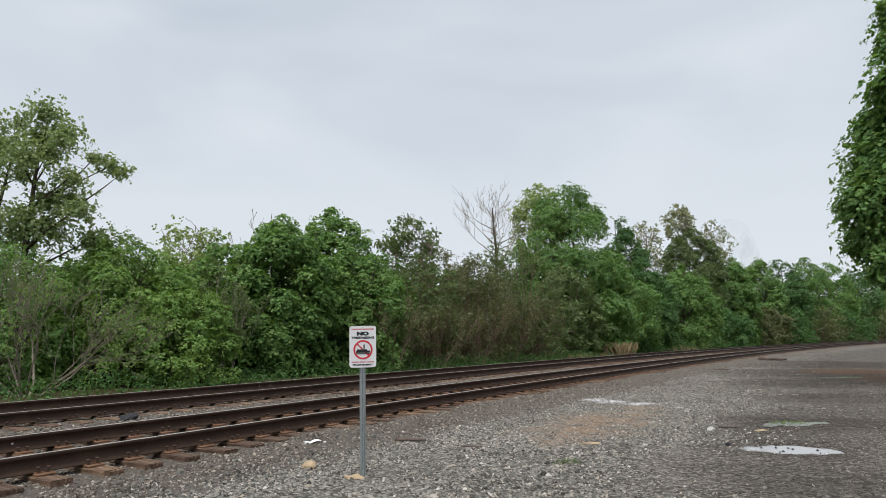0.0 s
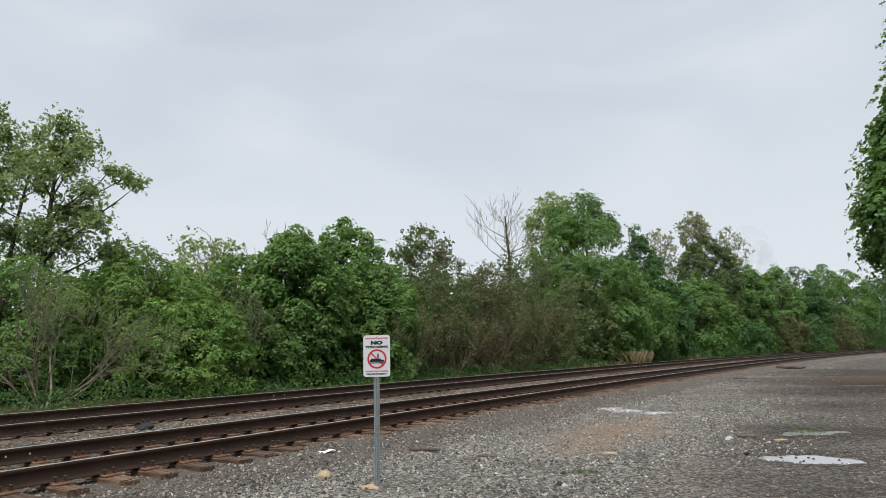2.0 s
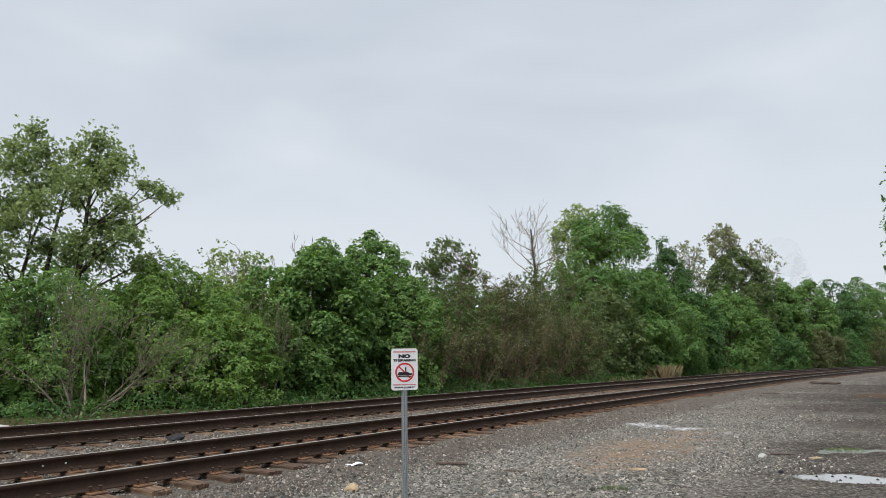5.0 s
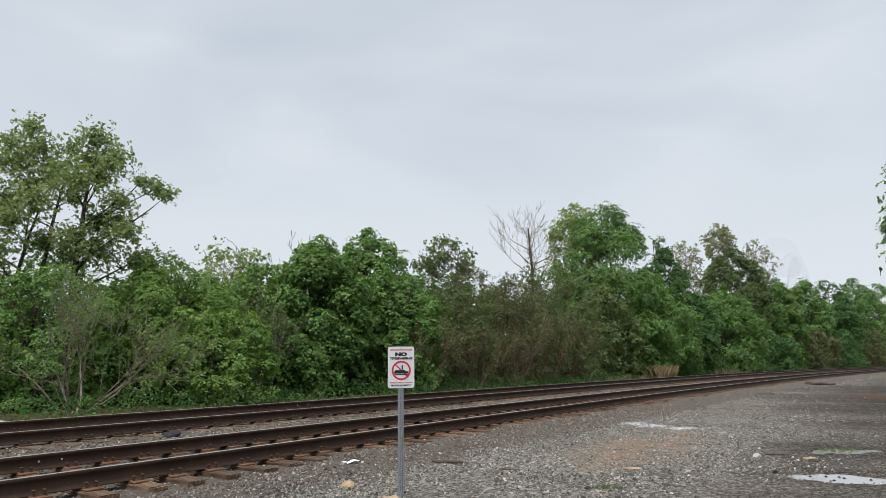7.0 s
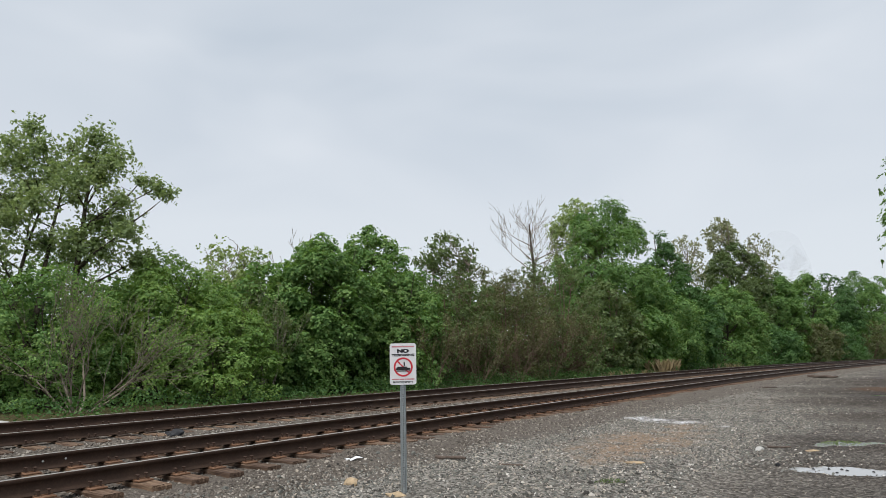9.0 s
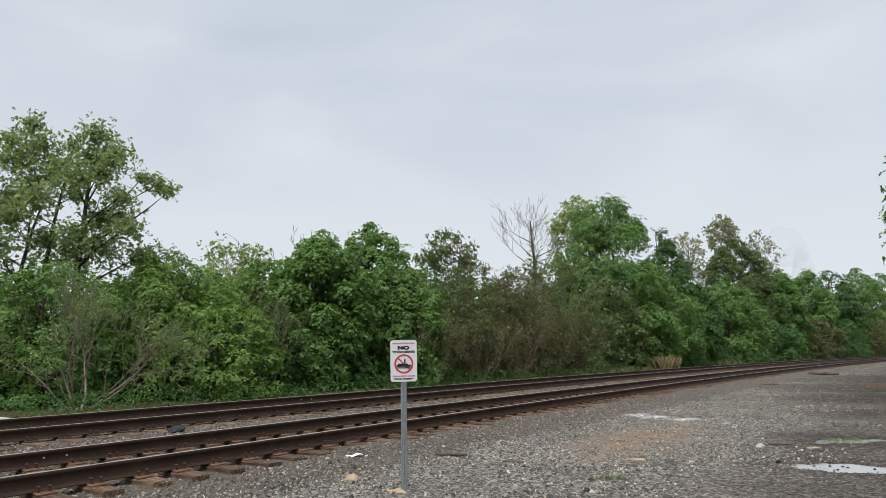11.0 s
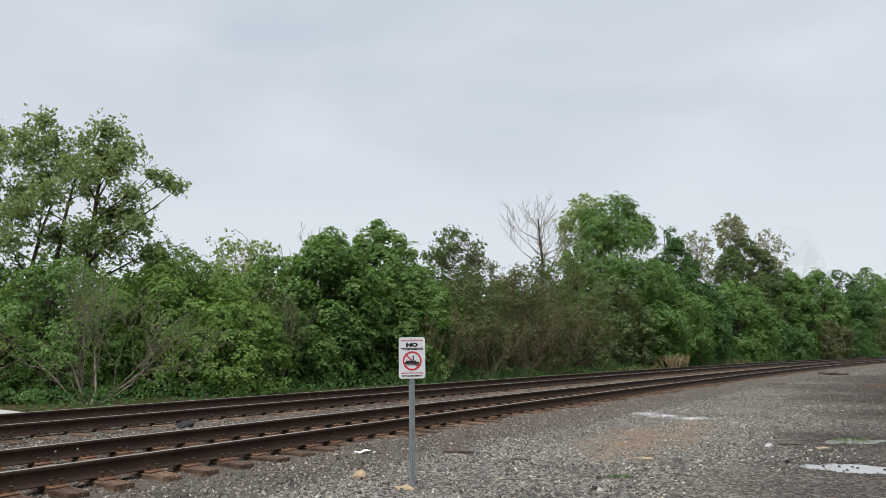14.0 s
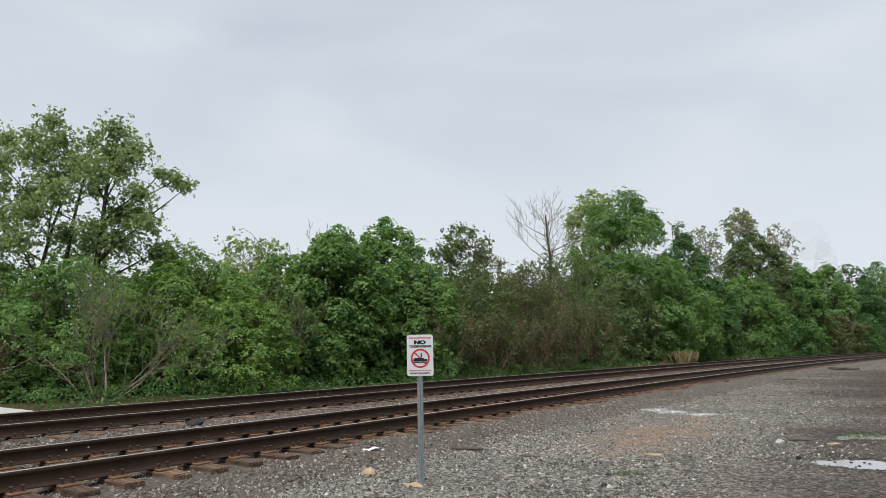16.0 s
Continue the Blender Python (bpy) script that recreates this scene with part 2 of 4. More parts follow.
# loose stones: each its own grey, spills over them too
M_STONE, n, l, b = material("crushed_stone", 0.9, 0, 0.12)
geo = n.new("ShaderNodeNewGeometry")
obi = n.new("ShaderNodeObjectInfo")
r = calc(n, l, "FRACT", calc(n, l, "ADD", geo.outputs["Random Per Island"], obi.outputs["Random"]))
c = ramp(n, l, r, [(0.0, (0.046, 0.043, 0.039)), (0.4, (0.145, 0.147, 0.133)), (0.75, (0.265, 0.252, 0.229)), (0.93, (0.35, 0.305, 0.25)), (1.0, (0.54, 0.52, 0.485))])
c = spills(n, l, c)
g = noise_node(n, l, 60, 4, "World")
l.new(mix(n, l, 0.5, c, ramp(n, l, g, [(0.3, (0.6, 0.6, 0.6)), (0.7, (1.25, 1.22, 1.2))]), "MULTIPLY"), b.inputs["Base Color"])
bump(n, l, b, g, 0.5, 0.006)

M_BALLAST_STONE, n, l, b = material("rust_stained_stone", 0.85, 0, 0.2)
geo = n.new("ShaderNodeNewGeometry")
c = ramp(n, l, geo.outputs["Random Per Island"], [(0.0, (0.045, 0.039, 0.034)), (0.5, (0.115, 0.101, 0.087)), (0.85, (0.20, 0.18, 0.157)), (1.0, (0.36, 0.335, 0.30))])
g = noise_node(n, l, 50, 4, "World")
l.new(mix(n, l, 0.5, c, ramp(n, l, g, [(0.3, (0.6, 0.55, 0.5)), (0.7, (1.2, 1.15, 1.1))]), "MULTIPLY"), b.inputs["Base Color"])

M_BALLAST, n, l, b = material("ballast_bed", 0.9, 0, 0.2)
g = noise_node(n, l, 20, 6, "World", 0.75)
l.new(ramp(n, l, g, [(0.3, (0.056, 0.045, 0.038)), (0.5, (0.119, 0.101, 0.084)), (0.75, (0.224, 0.203, 0.182))]), b.inputs["Base Color"])
bump(n, l, b, g, 1.0, 0.04)


def rust(name, a, b_, c_, rough=0.75, metal=0.15):
    m, n, l, b = material(name, rough, metal, 0.3)
    f = mix(n, l, 0.45, noise_node(n, l, 3.5, 5), noise_node(n, l, 45, 5))
    l.new(ramp(n, l, f, [(0.3, a), (0.5, b_), (0.72, c_)]), b.inputs["Base Color"])
    bump(n, l, b, f, 0.35, 0.004)
    return m


M_RAIL = rust("rusty_rail_web", (0.026, 0.015, 0.010), (0.042, 0.024, 0.016), (0.071, 0.041, 0.026))
M_RAIL_TOP = rust("worn_rail_head", (0.40, 0.36, 0.33), (0.50, 0.47, 0.44), (0.60, 0.57, 0.54), 0.38, 0.7)
M_PLATE = rust("rusty_tie_plate", (0.09, 0.046, 0.027), (0.175, 0.094, 0.055), (0.27, 0.16, 0.10))
M_PLATE_DARK = rust("dark_tie_plate", (0.035, 0.024, 0.018), (0.06, 0.042, 0.032), (0.10, 0.07, 0.05))
M_SPIKE = rust("rusty_spike", (0.038, 0.022, 0.017), (0.068, 0.041, 0.030), (0.105, 0.064, 0.045))

M_TIE, n, l, b = material("weathered_tie_wood", 0.85, 0, 0.2)
tc = n.new("ShaderNodeTexCoord")
mp = n.new("ShaderNodeMapping")
mp.inputs["Scale"].default_value = (2.0, 26, 20)
l.new(tc.outputs["Object"], mp.inputs[0])
gt = n.new("ShaderNodeTexNoise")
gt.inputs["Scale"].default_value, gt.inputs["Detail"].default_value = 2.2, 6
l.new(mp.outputs[0], gt.inputs["Vector"])
obi = n.new("ShaderNodeObjectInfo")
c = ramp(n, l, gt.outputs["Fac"], [(0.28, (0.046, 0.029, 0.021)), (0.5, (0.125, 0.082, 0.057)), (0.75, (0.243, 0.179, 0.129))])
c = mix(n, l, 0.8, c, ramp(n, l, obi.outputs["Random"], [(0.0, (0.5, 0.48, 0.5)), (0.6, (1.0, 0.95, 0.92)), (1.0, (1.45, 1.4, 1.3))]), "MULTIPLY")
l.new(c, b.inputs["Base Color"])
bump(n, l, b, gt.outputs["Fac"], 0.8, 0.012)


def plain(name, colour, rough=0.6, metal=0.0, vary=0.2, scale=14, spec=0.35):
    m, n, l, b = material(name, rough, metal, spec)
    f = noise_node(n, l, scale, 5)
    l.new(ramp(n, l, f, [(0.3, tuple(v * (1 - vary) for v in colour)), (0.7, tuple(min(1, v * (1 + vary)) for v in colour))]), b.inputs["Base Color"])
    bump(n, l, b, f, 0.15, 0.003)
    return m


M_SIGN = plain("white_sign_sheet", (0.636, 0.636, 0.645), 0.45, 0, 0.05, 5)
M_BLACK = plain("black_sign_ink", (0.015, 0.015, 0.018), 0.5)
M_RED = plain("red_sign_ink", (0.50, 0.03, 0.045), 0.5)
M_PINK = plain("faded_red_ink", (0.48, 0.20, 0.21), 0.5)
M_ZINC = plain("galvanised_steel", (0.34, 0.37, 0.38), 0.42, 0.7, 0.2, 30)
M_DARK = plain("dark_hole", (0.03, 0.03, 0.03), 0.9)
M_TAN = plain("tan_rock", (0.374, 0.281, 0.178), 0.85, 0, 0.25, 18)
M_PAPER = plain("white_litter", (0.72, 0.73, 0.75), 0.7, 0, 0.08)
M_STICK = plain("wet_wood", (0.10, 0.075, 0.06), 0.85, 0, 0.4, 25)
M_CHAR = plain("black_lump", (0.02, 0.02, 0.023), 0.75, 0, 0.4, 25)
M_CONCRETE = plain("pale_concrete", (0.42, 0.41, 0.39), 0.9, 0, 0.2, 8)
M_PAINT = plain("white_paint_mark", (0.6, 0.6, 0.58), 0.7)
M_BIRD = plain("dark_feathers", (0.02, 0.02, 0.024), 0.6)
M_WATER, n, l, b = material("puddle_water", 0.04, 0, 0.5)
b.inputs["Base Color"].default_value = (0.30, 0.30, 0.30, 1)
b.inputs["IOR"].default_value = 1.33

# ---- ground and tracks ----
def smooth01(x):
    x = np.clip(x, 0, 1)
    return x * x * (3 - 2 * x)


PUDDLES = [(5.40, 8.62, 0.60, 0.36, -24.0, 0.048, -0.020), (6.95, 11.05, 0.85, 0.30, 3.0, 0.022, -0.013), (16.4, 22.9, 0.9, 0.5, -5.0, 0.045, -0.020)]


def ripple(x, y):
    return 0.012 * np.sin(3.1 * x + 1.7 * np.sin(1.3 * y)) * np.sin(2.7 * y + 1.1 * np.sin(2.1 * x))


def rubble(x, y):
    return 0.008 * np.sin(7.1 * x + 2.3 * np.sin(4.2 * y)) * np.sin(6.3 * y + 1.7 * np.sin(3.3 * x)) + 0.007 * np.sin(15 * x + 3 * np.sin(9 * y)) * np.sin(17 * y + 2 * np.sin(6 * x))


def ground_z(x, y):
    rho = rho_of(x, y)
    near = np.exp(-(np.hypot(x, y) / 60) ** 2)
    z = 0.30 * smooth01((rho - 6.2) / 1.2) + 2.4 * smooth01((rho - 12.5) / 9)
    calm, bowl = 1.0, 0.0
    for px, py, a, bb, turn, deep, level in PUDDLES:
        ct, st = math.cos(radians(turn)), math.sin(radians(turn))
        u, v = (x - px) * ct + (y - py) * st, -(x - px) * st + (y - py) * ct
        q = (u / a) ** 2 + (v / bb) ** 2
        calm = calm * (1 - np.exp(-q / 4))
        bowl = bowl + deep * np.exp(-q ** 1.5)
    return z + (ripple(x, y) * calm + rubble(x, y) * (1.15 + 0.1 * calm)) * near - bowl


def axis(lo, hi, step, reach):
    mid = np.arange(lo, hi, step)
    out = [step]
    while sum(out) < reach:
        out.append(out[-1] * 1.22)
    tail = np.cumsum(out)
    return np.concatenate([lo - tail[::-1], mid, hi + tail])


gx, gy = axis(-6, 18, 0.14, 2200), axis(3, 25, 0.14, 2200)
GX, GY = np.meshgrid(gx, gy)
gv = np.stack([GX, GY, ground_z(GX, GY)], -1).reshape(-1, 3)
nx, ny = len(gx), len(gy)
i0 = (np.arange(ny - 1)[:, None] * nx + np.arange(nx - 1)[None]).ravel()
ground = put_mesh("ground", gv, np.stack([i0, i0 + 1, i0 + nx + 1, i0 + nx], 1), M_GROUND, smooth=True)
tagged(ground, "grey gravel yard and damp dirt road beside the tracks", "ground", kind="structure")


def sweep(profile, s_list, closed=True):
    """Verts and quads of a profile of (rho, z) carried along the curve."""
    p = np.array(profile)
    k = len(p)
    vs = []
    for s in s_list:
        x, y = arc_np(s, p[:, 0])
        vs.append(np.stack([x, y, p[:, 1]], 1))
    v = np.concatenate(vs)
    m = k if closed else k - 1
    a = (np.arange(len(s_list) - 1)[:, None] * k + np.arange(m)[None]).ravel()
    bq = (np.arange(len(s_list) - 1)[:, None] * k + (np.arange(m)[None] + 1) % k).ravel()
    return v, np.stack([a, bq, bq + k, a + k], 1), m


S_ALONG = np.concatenate([np.arange(-40, 60, 1.0), np.arange(60, 260, 4.0)])
TOPS = {"A": (0.0, 0.368), "B": (1.51, 0.389), "C": (4.02, 0.444), "D": (5.53, 0.490)}

bed = [(-2.0, -0.04), (-1.55, 0.01), (-1.0, 0.055), (-0.6, 0.085), (-0.3, 0.10), (0.75, 0.125), (1.8, 0.135), (2.4, 0.18), (2.9, 0.19), (3.4, 0.20), (4.8, 0.228), (6.0, 0.25), (6.6, 0.26), (7.3, 0.29), (8.0, 0.24)]


def heap(x, y, rho):
    """Ballast banked unevenly against the near rail, over the tie ends, past the first metres."""
    s_ = (TH0 - np.arctan2(y - CY, x - CX)) * RAD
    bank = np.exp(-((rho + 0.62) / 0.36) ** 2)
    return 0.085 * bank * smooth01((s_ - 4.6) / 3.5) * (0.75 + 0.35 * np.sin(1.9 * s_) * np.sin(0.83 * s_ + 1))


fine = []
for (r0, z0), (r1, z1) in zip(bed, bed[1:]):
    for k in range(4):
        fine.append((r0 + (r1 - r0) * k / 4, z0 + (z1 - z0) * k / 4))
fine.append(bed[-1])
v, f, _ = sweep(fine, np.concatenate([np.arange(-12, 30, 0.2), np.arange(30, 260, 3.0)]), closed=False)
v[:, 2] += np.array([0.018 * noise.noise((p[0] * 2.2, p[1] * 2.2, 0)) + 0.012 * noise.noise((p[0] * 7, p[1] * 7, 3)) for p in v]) * (np.hypot(v[:, 0], v[:, 1]) < 45)
rho_v = rho_of(v[:, 0], v[:, 1])
v[:, 2] += heap(v[:, 0], v[:, 1], rho_v)
ballast = put_mesh("ballast", v, f, M_BALLAST, smooth=True)
tagged(ballast, "bed of crushed grey ballast under both tracks", "ballast", kind="structure")


def rail_profile(rho, top):
    half = [(0.076, -0.186), (0.076, -0.174), (0.030, -0.160), (0.010, -0.145), (0.0085, -0.062), (0.020, -0.050), (0.0365, -0.040), (0.0375, -0.010), (0.031, -0.002), (0.018, 0.0)]
    pts = [(rho + a, top + b) for a, b in half]
    return pts + [(rho - a, top + b) for a, b in half[::-1]]


def make_track(name, inner, outer, label, spiked, plate_mat=None):
    (ra, za), (rb, zb) = TOPS[inner], TOPS[outer]
    ox, oy = arc(0, (ra + rb) / 2)
    track = new(name)
    tagged(track, label, "railway track", group="parallel railway tracks")
    for rr, zt in ((ra, za), (rb, zb)):
        v, f, m = sweep(rail_profile(rr, zt), S_ALONG)
        idx = np.tile(np.array([1 if 8 <= k <= 10 else 0 for k in range(m)]), len(S_ALONG) - 1)
        rail = put_mesh("rail", v, f, [M_RAIL, M_RAIL_TOP], track, smooth=False, idx=idx)
        tagged(rail, "dark rusty steel rail with a worn pale head")
    tilt = math.degrees(math.atan2(zb - za, rb - ra))
    # two weathered sleepers and their plates, shared by all
    ties = []
    for k in range(4):
        bm = bmesh.new()
        box(bm, (2.59, 0.225, 0.17), (0, 0, 0), 0.012)
        bmesh.ops.subdivide_edges(bm, edges=[e for e in bm.edges if e.calc_length() > 1], cuts=5)
        for vv in bm.verts:
            vv.co += Vector((random.uniform(-.012, .012), random.uniform(-.008, .008), random.uniform(-.006, .006)))
        me = bpy.data.meshes.new("tie")
        bm.to_mesh(me)
        bm.free()
        me.materials.append(M_TIE)
        ties.append(me)
    bm = bmesh.new()
    box(bm, (0.36, 0.19, 0.020), (0, 0, 0), 0.005)
    box(bm, (0.016, 0.19, 0.012), (0.088, 0, 0.014))
    box(bm, (0.016, 0.19, 0.012), (-0.088, 0, 0.014))
    for sx in (-0.145, 0.145):
        for sy in (-0.05, 0.05):
            box(bm, (0.02, 0.02, 0.006), (sx, sy, 0.012))
    plate_me = bpy.data.meshes.new("tie_plate")
    bm.to_mesh(plate_me)
    bm.free()
    plate_me.materials.append(plate_mat or M_PLATE)
    bm = bmesh.new()
    box(bm, (0.018, 0.018, 0.05), (0, 0, 0.02))
    box(bm, (0.048, 0.034, 0.018), (0.010, 0, 0.045), 0.006)
    spike_me = bpy.data.meshes.new("spike")
    bm.to_mesh(spike_me)
    bm.free()
    spike_me.materials.append(M_SPIKE)
    rest_v, rest_f = [], []
    s, k = -9.0, 0
    while s < 150:
        mid = (ra + rb) / 2 + random.uniform(-0.05, 0.05)
        x, y = arc(s, mid)
        zt = (za + zb) / 2 - 0.206
        turn = heading(s) + random.uniform(-1.2, 1.2)
        m = pose(x, y, zt - 0.085, 0, tilt, turn)
        if k < 140:
            tie = new("tie", ties[k % 4])
            tie.parent = track
            tie.matrix_basis = m
            if k < 75:
                for rr, zr in ((ra, za), (rb, zb)):
                    px, py = arc(s, rr)
                    plate = new("tie_plate", plate_me)
                    plate.parent = track
                    plate.matrix_basis = pose(px, py, zr - 0.196, 0, tilt, turn)
                    if k < spiked:
                        for sx, sy, flip in ((-0.100, 0.055, 0), (0.100, -0.055, 180), (-0.100, -0.05, 0), (0.100, 0.05, 180)):
                            sp = new("spike", spike_me)
                            sp.parent = plate
                            sp.matrix_basis = pose(sx, sy, 0.008 + random.uniform(0, 0.018), 0, 0, flip)
        else:
            o = len(rest_v)
            for a in (-1.29, 1.29):
                for bb in (-0.11, 0.11):
                    for c in (-0.08, 0.08):
                        rest_v.append(tuple(m @ Vector((a, bb, c))))
            rest_f += [(o, o + 1, o + 3, o + 2), (o + 4, o + 6, o + 7, o + 5), (o, o + 4, o + 5, o + 1), (o + 2, o + 3, o + 7, o + 6), (o + 1, o + 5, o + 7, o + 3), (o, o + 2, o + 6, o + 4)]
        s += 0.49 + random.uniform(-0.03, 0.04)
        k += 1
    tagged(put_mesh("far_tie_row", rest_v, rest_f, M_TIE, track), kind="stuff")
    return track


near_track = make_track("railway_track", "A", "B", "rusty railway track on protruding wooden ties", 60)
far_track = make_track("railway_track", "C", "D", "rusty railway track half sunk in ballast before the trees", 45, M_PLATE_DARK)

# small white marks on the rail webs
for rr, zt, ss in ((1.51, 0.389, 4.05), (1.51, 0.389, 4.32), (5.53, 0.49, 11.9), (5.53, 0.49, 12.25)):
    bm = bmesh.new()
    bmesh.ops.create_cone(bm, cap_ends=True, segments=8, radius1=0.014, radius2=0.012, depth=0.006)
    mark = part("paint_mark", bm, M_PAINT, near_track if rr < 3 else far_track)
    x, y = arc(ss, rr - 0.0115)
    mark.matrix_basis = pose(x, y, zt - 0.09, 0, 90, heading(ss))

# ---- puddles ----
for px, py, a, bb, turn, deep, level in PUDDLES:
    bm = bmesh.new()
    bmesh.ops.create_circle(bm, cap_ends=True, segments=40, radius=1.0)
    bmesh.ops.scale(bm, vec=(a * 1.25, bb * 1.25, 1), verts=bm.verts)
    w = part("puddle", bm, M_WATER, None)
    w.matrix_basis = pose(px, py, level, 0, 0, turn)
    tagged(w, "shallow rain puddle reflecting grey sky on the dirt road", "puddle", kind="structure")


# ---- sign ----
def rounded(bm, w, h, r, depth, at):
    pts = []
    for cx_, cy_, a0 in ((w / 2 - r, h / 2 - r, 0), (-w / 2 + r, h / 2 - r, 90), (-w / 2 + r, -h / 2 + r, 180), (w / 2 - r, -h / 2 + r, 270)):
        for k in range(7):
            a = radians(a0 + 15 * k)
            pts.append((cx_ + r * math.cos(a), cy_ + r * math.sin(a)))
    vs = [bm.verts.new((at[0] + x, at[1], at[2] + z)) for x, z in pts]
    face = bm.faces.new(vs)
    made = bmesh.ops.extrude_face_region(bm, geom=[face])
    bmesh.ops.translate(bm, vec=(0, depth, 0), verts=[g_ for g_ in made["geom"] if isinstance(g_, bmesh.types.BMVert)])
    bmesh.ops.recalc_face_normals(bm, faces=bm.faces)


def lettering(name, body, width, height, at, mat, parent):
    cu = bpy.data.curves.new(name, "FONT")
    cu.body, cu.align_x, cu.align_y, cu.extrude = body, "CENTER", "CENTER", 0.0006
    cu.offset = 0.085 if len(body) < 4 else 0.06
    tmp = bpy.data.objects.new(name, cu)
    scene.collection.objects.link(tmp)
    bpy.context.view_layer.update()
    me = bpy.data.meshes.new_from_object(tmp.evaluated_get(bpy.context.evaluated_depsgraph_get()))
    bpy.data.objects.remove(tmp)
    co = np.array([vv.co[:] for vv in me.vertices])
    lo, hi = co.min(0), co.max(0)
    for vv in me.vertices:
        x = (vv.co.x - (lo[0] + hi[0]) / 2) / (hi[0] - lo[0]) * width
        z = (vv.co.y - (lo[1] + hi[1]) / 2) / (hi[1] - lo[1]) * height
        vv.co = Vector((at[0] + x, at[1] - vv.co.z, at[2] + z))
    me.materials.clear()
    me.materials.append(mat)
    ob = new(name, me)
    ob.parent = parent
    return ob


def ring(bm, r0, r1, at, depth=0.0012, seg=48):
    for k in range(seg):
        a, a2 = 2 * math.pi * k / seg, 2 * math.pi * (k + 1) / seg
        q = [bm.verts.new((at[0] + r * math.cos(t), at[1], at[2] + r * math.sin(t))) for r, t in ((r0, a), (r1, a), (r1, a2), (r0, a2))]
        bm.faces.new(q)
    bmesh.ops.remove_doubles(bm, verts=bm.verts, dist=1e-5)
    made = bmesh.ops.extrude_face_region(bm, geom=bm.faces[:])
    bmesh.ops.translate(bm, vec=(0, -depth, 0), verts=[g_ for g_ in made["geom"] if isinstance(g_, bmesh.types.BMVert)])


def make_sign():
    sign = new("warning_sign")
    sign.matrix_basis = pose(-0.272, 7.66, 0.012, 0.6, -0.5, 3.0)
    tagged(sign, "white no trespassing sign on a galvanised post in gravel", "sign")
    # U-channel post with flanges
    bm = bmesh.new()
    prof = [(-0.034, 0.016), (-0.021, 0.016), (-0.015, -0.012), (0.015, -0.012), (0.021, 0.016), (0.034, 0.016), (0.034, 0.020), (0.018, 0.020), (0.012, -0.008), (-0.012, -0.008), (-0.018, 0.020), (-0.034, 0.020)]
    lo = [bm.verts.new((x, y + 0.02, -0.15)) for x, y in prof]
    hi = [bm.verts.new((x, y + 0.02, 1.62)) for x, y in prof]
    for k in range(len(prof)):
        j = (k + 1) % len(prof)
        bm.faces.new((lo[k], lo[j], hi[j], hi[k]))
    bm.faces.new(hi)
    bmesh.ops.recalc_face_normals(bm, faces=bm.faces)
    post = part("post", bm, M_ZINC, sign, "galvanised steel U-channel post")
    bm = bmesh.new()
    for k in range(44):
        box(bm, (0.009, 0.003, 0.009), (0, 0.0072, 0.06 + 0.0254 * k))
    part("hole_row", bm, M_DARK, post)
    zc = 1.42
    bm = bmesh.new()
    rounded(bm, 0.306, 0.474, 0.03, 0.003, (0.004, -0.003, zc))
    panel = part("panel", bm, M_SIGN, sign, "white aluminium panel with rounded corners")
    f0 = -0.0036
    for zz in (0.215, -0.215):
        bm = bmesh.new()
        bmesh.ops.create_uvsphere(bm, u_segments=10, v_segments=6, radius=0.007)
        bolt = part("bolt", bm, M_ZINC, sign)
        bolt.location = (0.004, -0.004, zc + zz)
    lettering("lettering", "NO", 0.138, 0.046, (0.004, f0, zc + 0.149), M_BLACK, panel)
    lettering("lettering", "TRESPASSING", 0.262, 0.028, (0.004, f0, zc + 0.102), M_BLACK, panel)
    lettering("lettering", "PRIVATE PROPERTY", 0.232, 0.019, (0.004, f0, zc - 0.206), M_BLACK, panel)
    for z0, h_, m_, segs in ((0.199, 0.016, M_PINK, (0.125, 0.125)), (-0.174, 0.014, M_PINK, (0.085, 0.05, 0.02, 0.085))):
        x = -sum(segs) / 2 - 0.006 * (len(segs) - 1) / 2
        for w_ in segs:
            bm = bmesh.new()
            box(bm, (w_, 0.001, h_), (x + w_ / 2 + 0.004, f0, zc + z0))
            part("text_bar", bm, m_, panel)
            x += w_ + 0.006
    c = (0.006, f0, zc - 0.035)
    bm = bmesh.new()
    ring(bm, 0.090, 0.110, (c[0], c[1] - 0.0002, c[2]))
    part("red_ring", bm, M_RED, panel)
    bm = bmesh.new()
    box(bm, (0.195, 0.001, 0.016), (0, 0, 0), 0, Matrix.Rotation(radians(45), 3, "Y"))
    bmesh.ops.translate(bm, vec=(c[0], c[1] - 0.0012, c[2]), verts=bm.verts)
    part("red_slash", bm, M_RED, panel)
    bm = bmesh.new()
    box(bm, (0.165, 0.001, 0.024), (c[0], c[1] - 0.002, c[2] - 0.022))
    box(bm, (0.115, 0.001, 0.016), (c[0] - 0.012, c[1] - 0.002, c[2] - 0.004))
    box(bm, (0.150, 0.001, 0.010), (c[0], c[1] - 0.002, c[2] - 0.045))
    box(bm, (0.016, 0.001, 0.05), (c[0] + 0.012, c[1] - 0.002, c[2] + 0.034), 0, None)
    part("pictogram", bm, M_BLACK, panel)


make_sign()


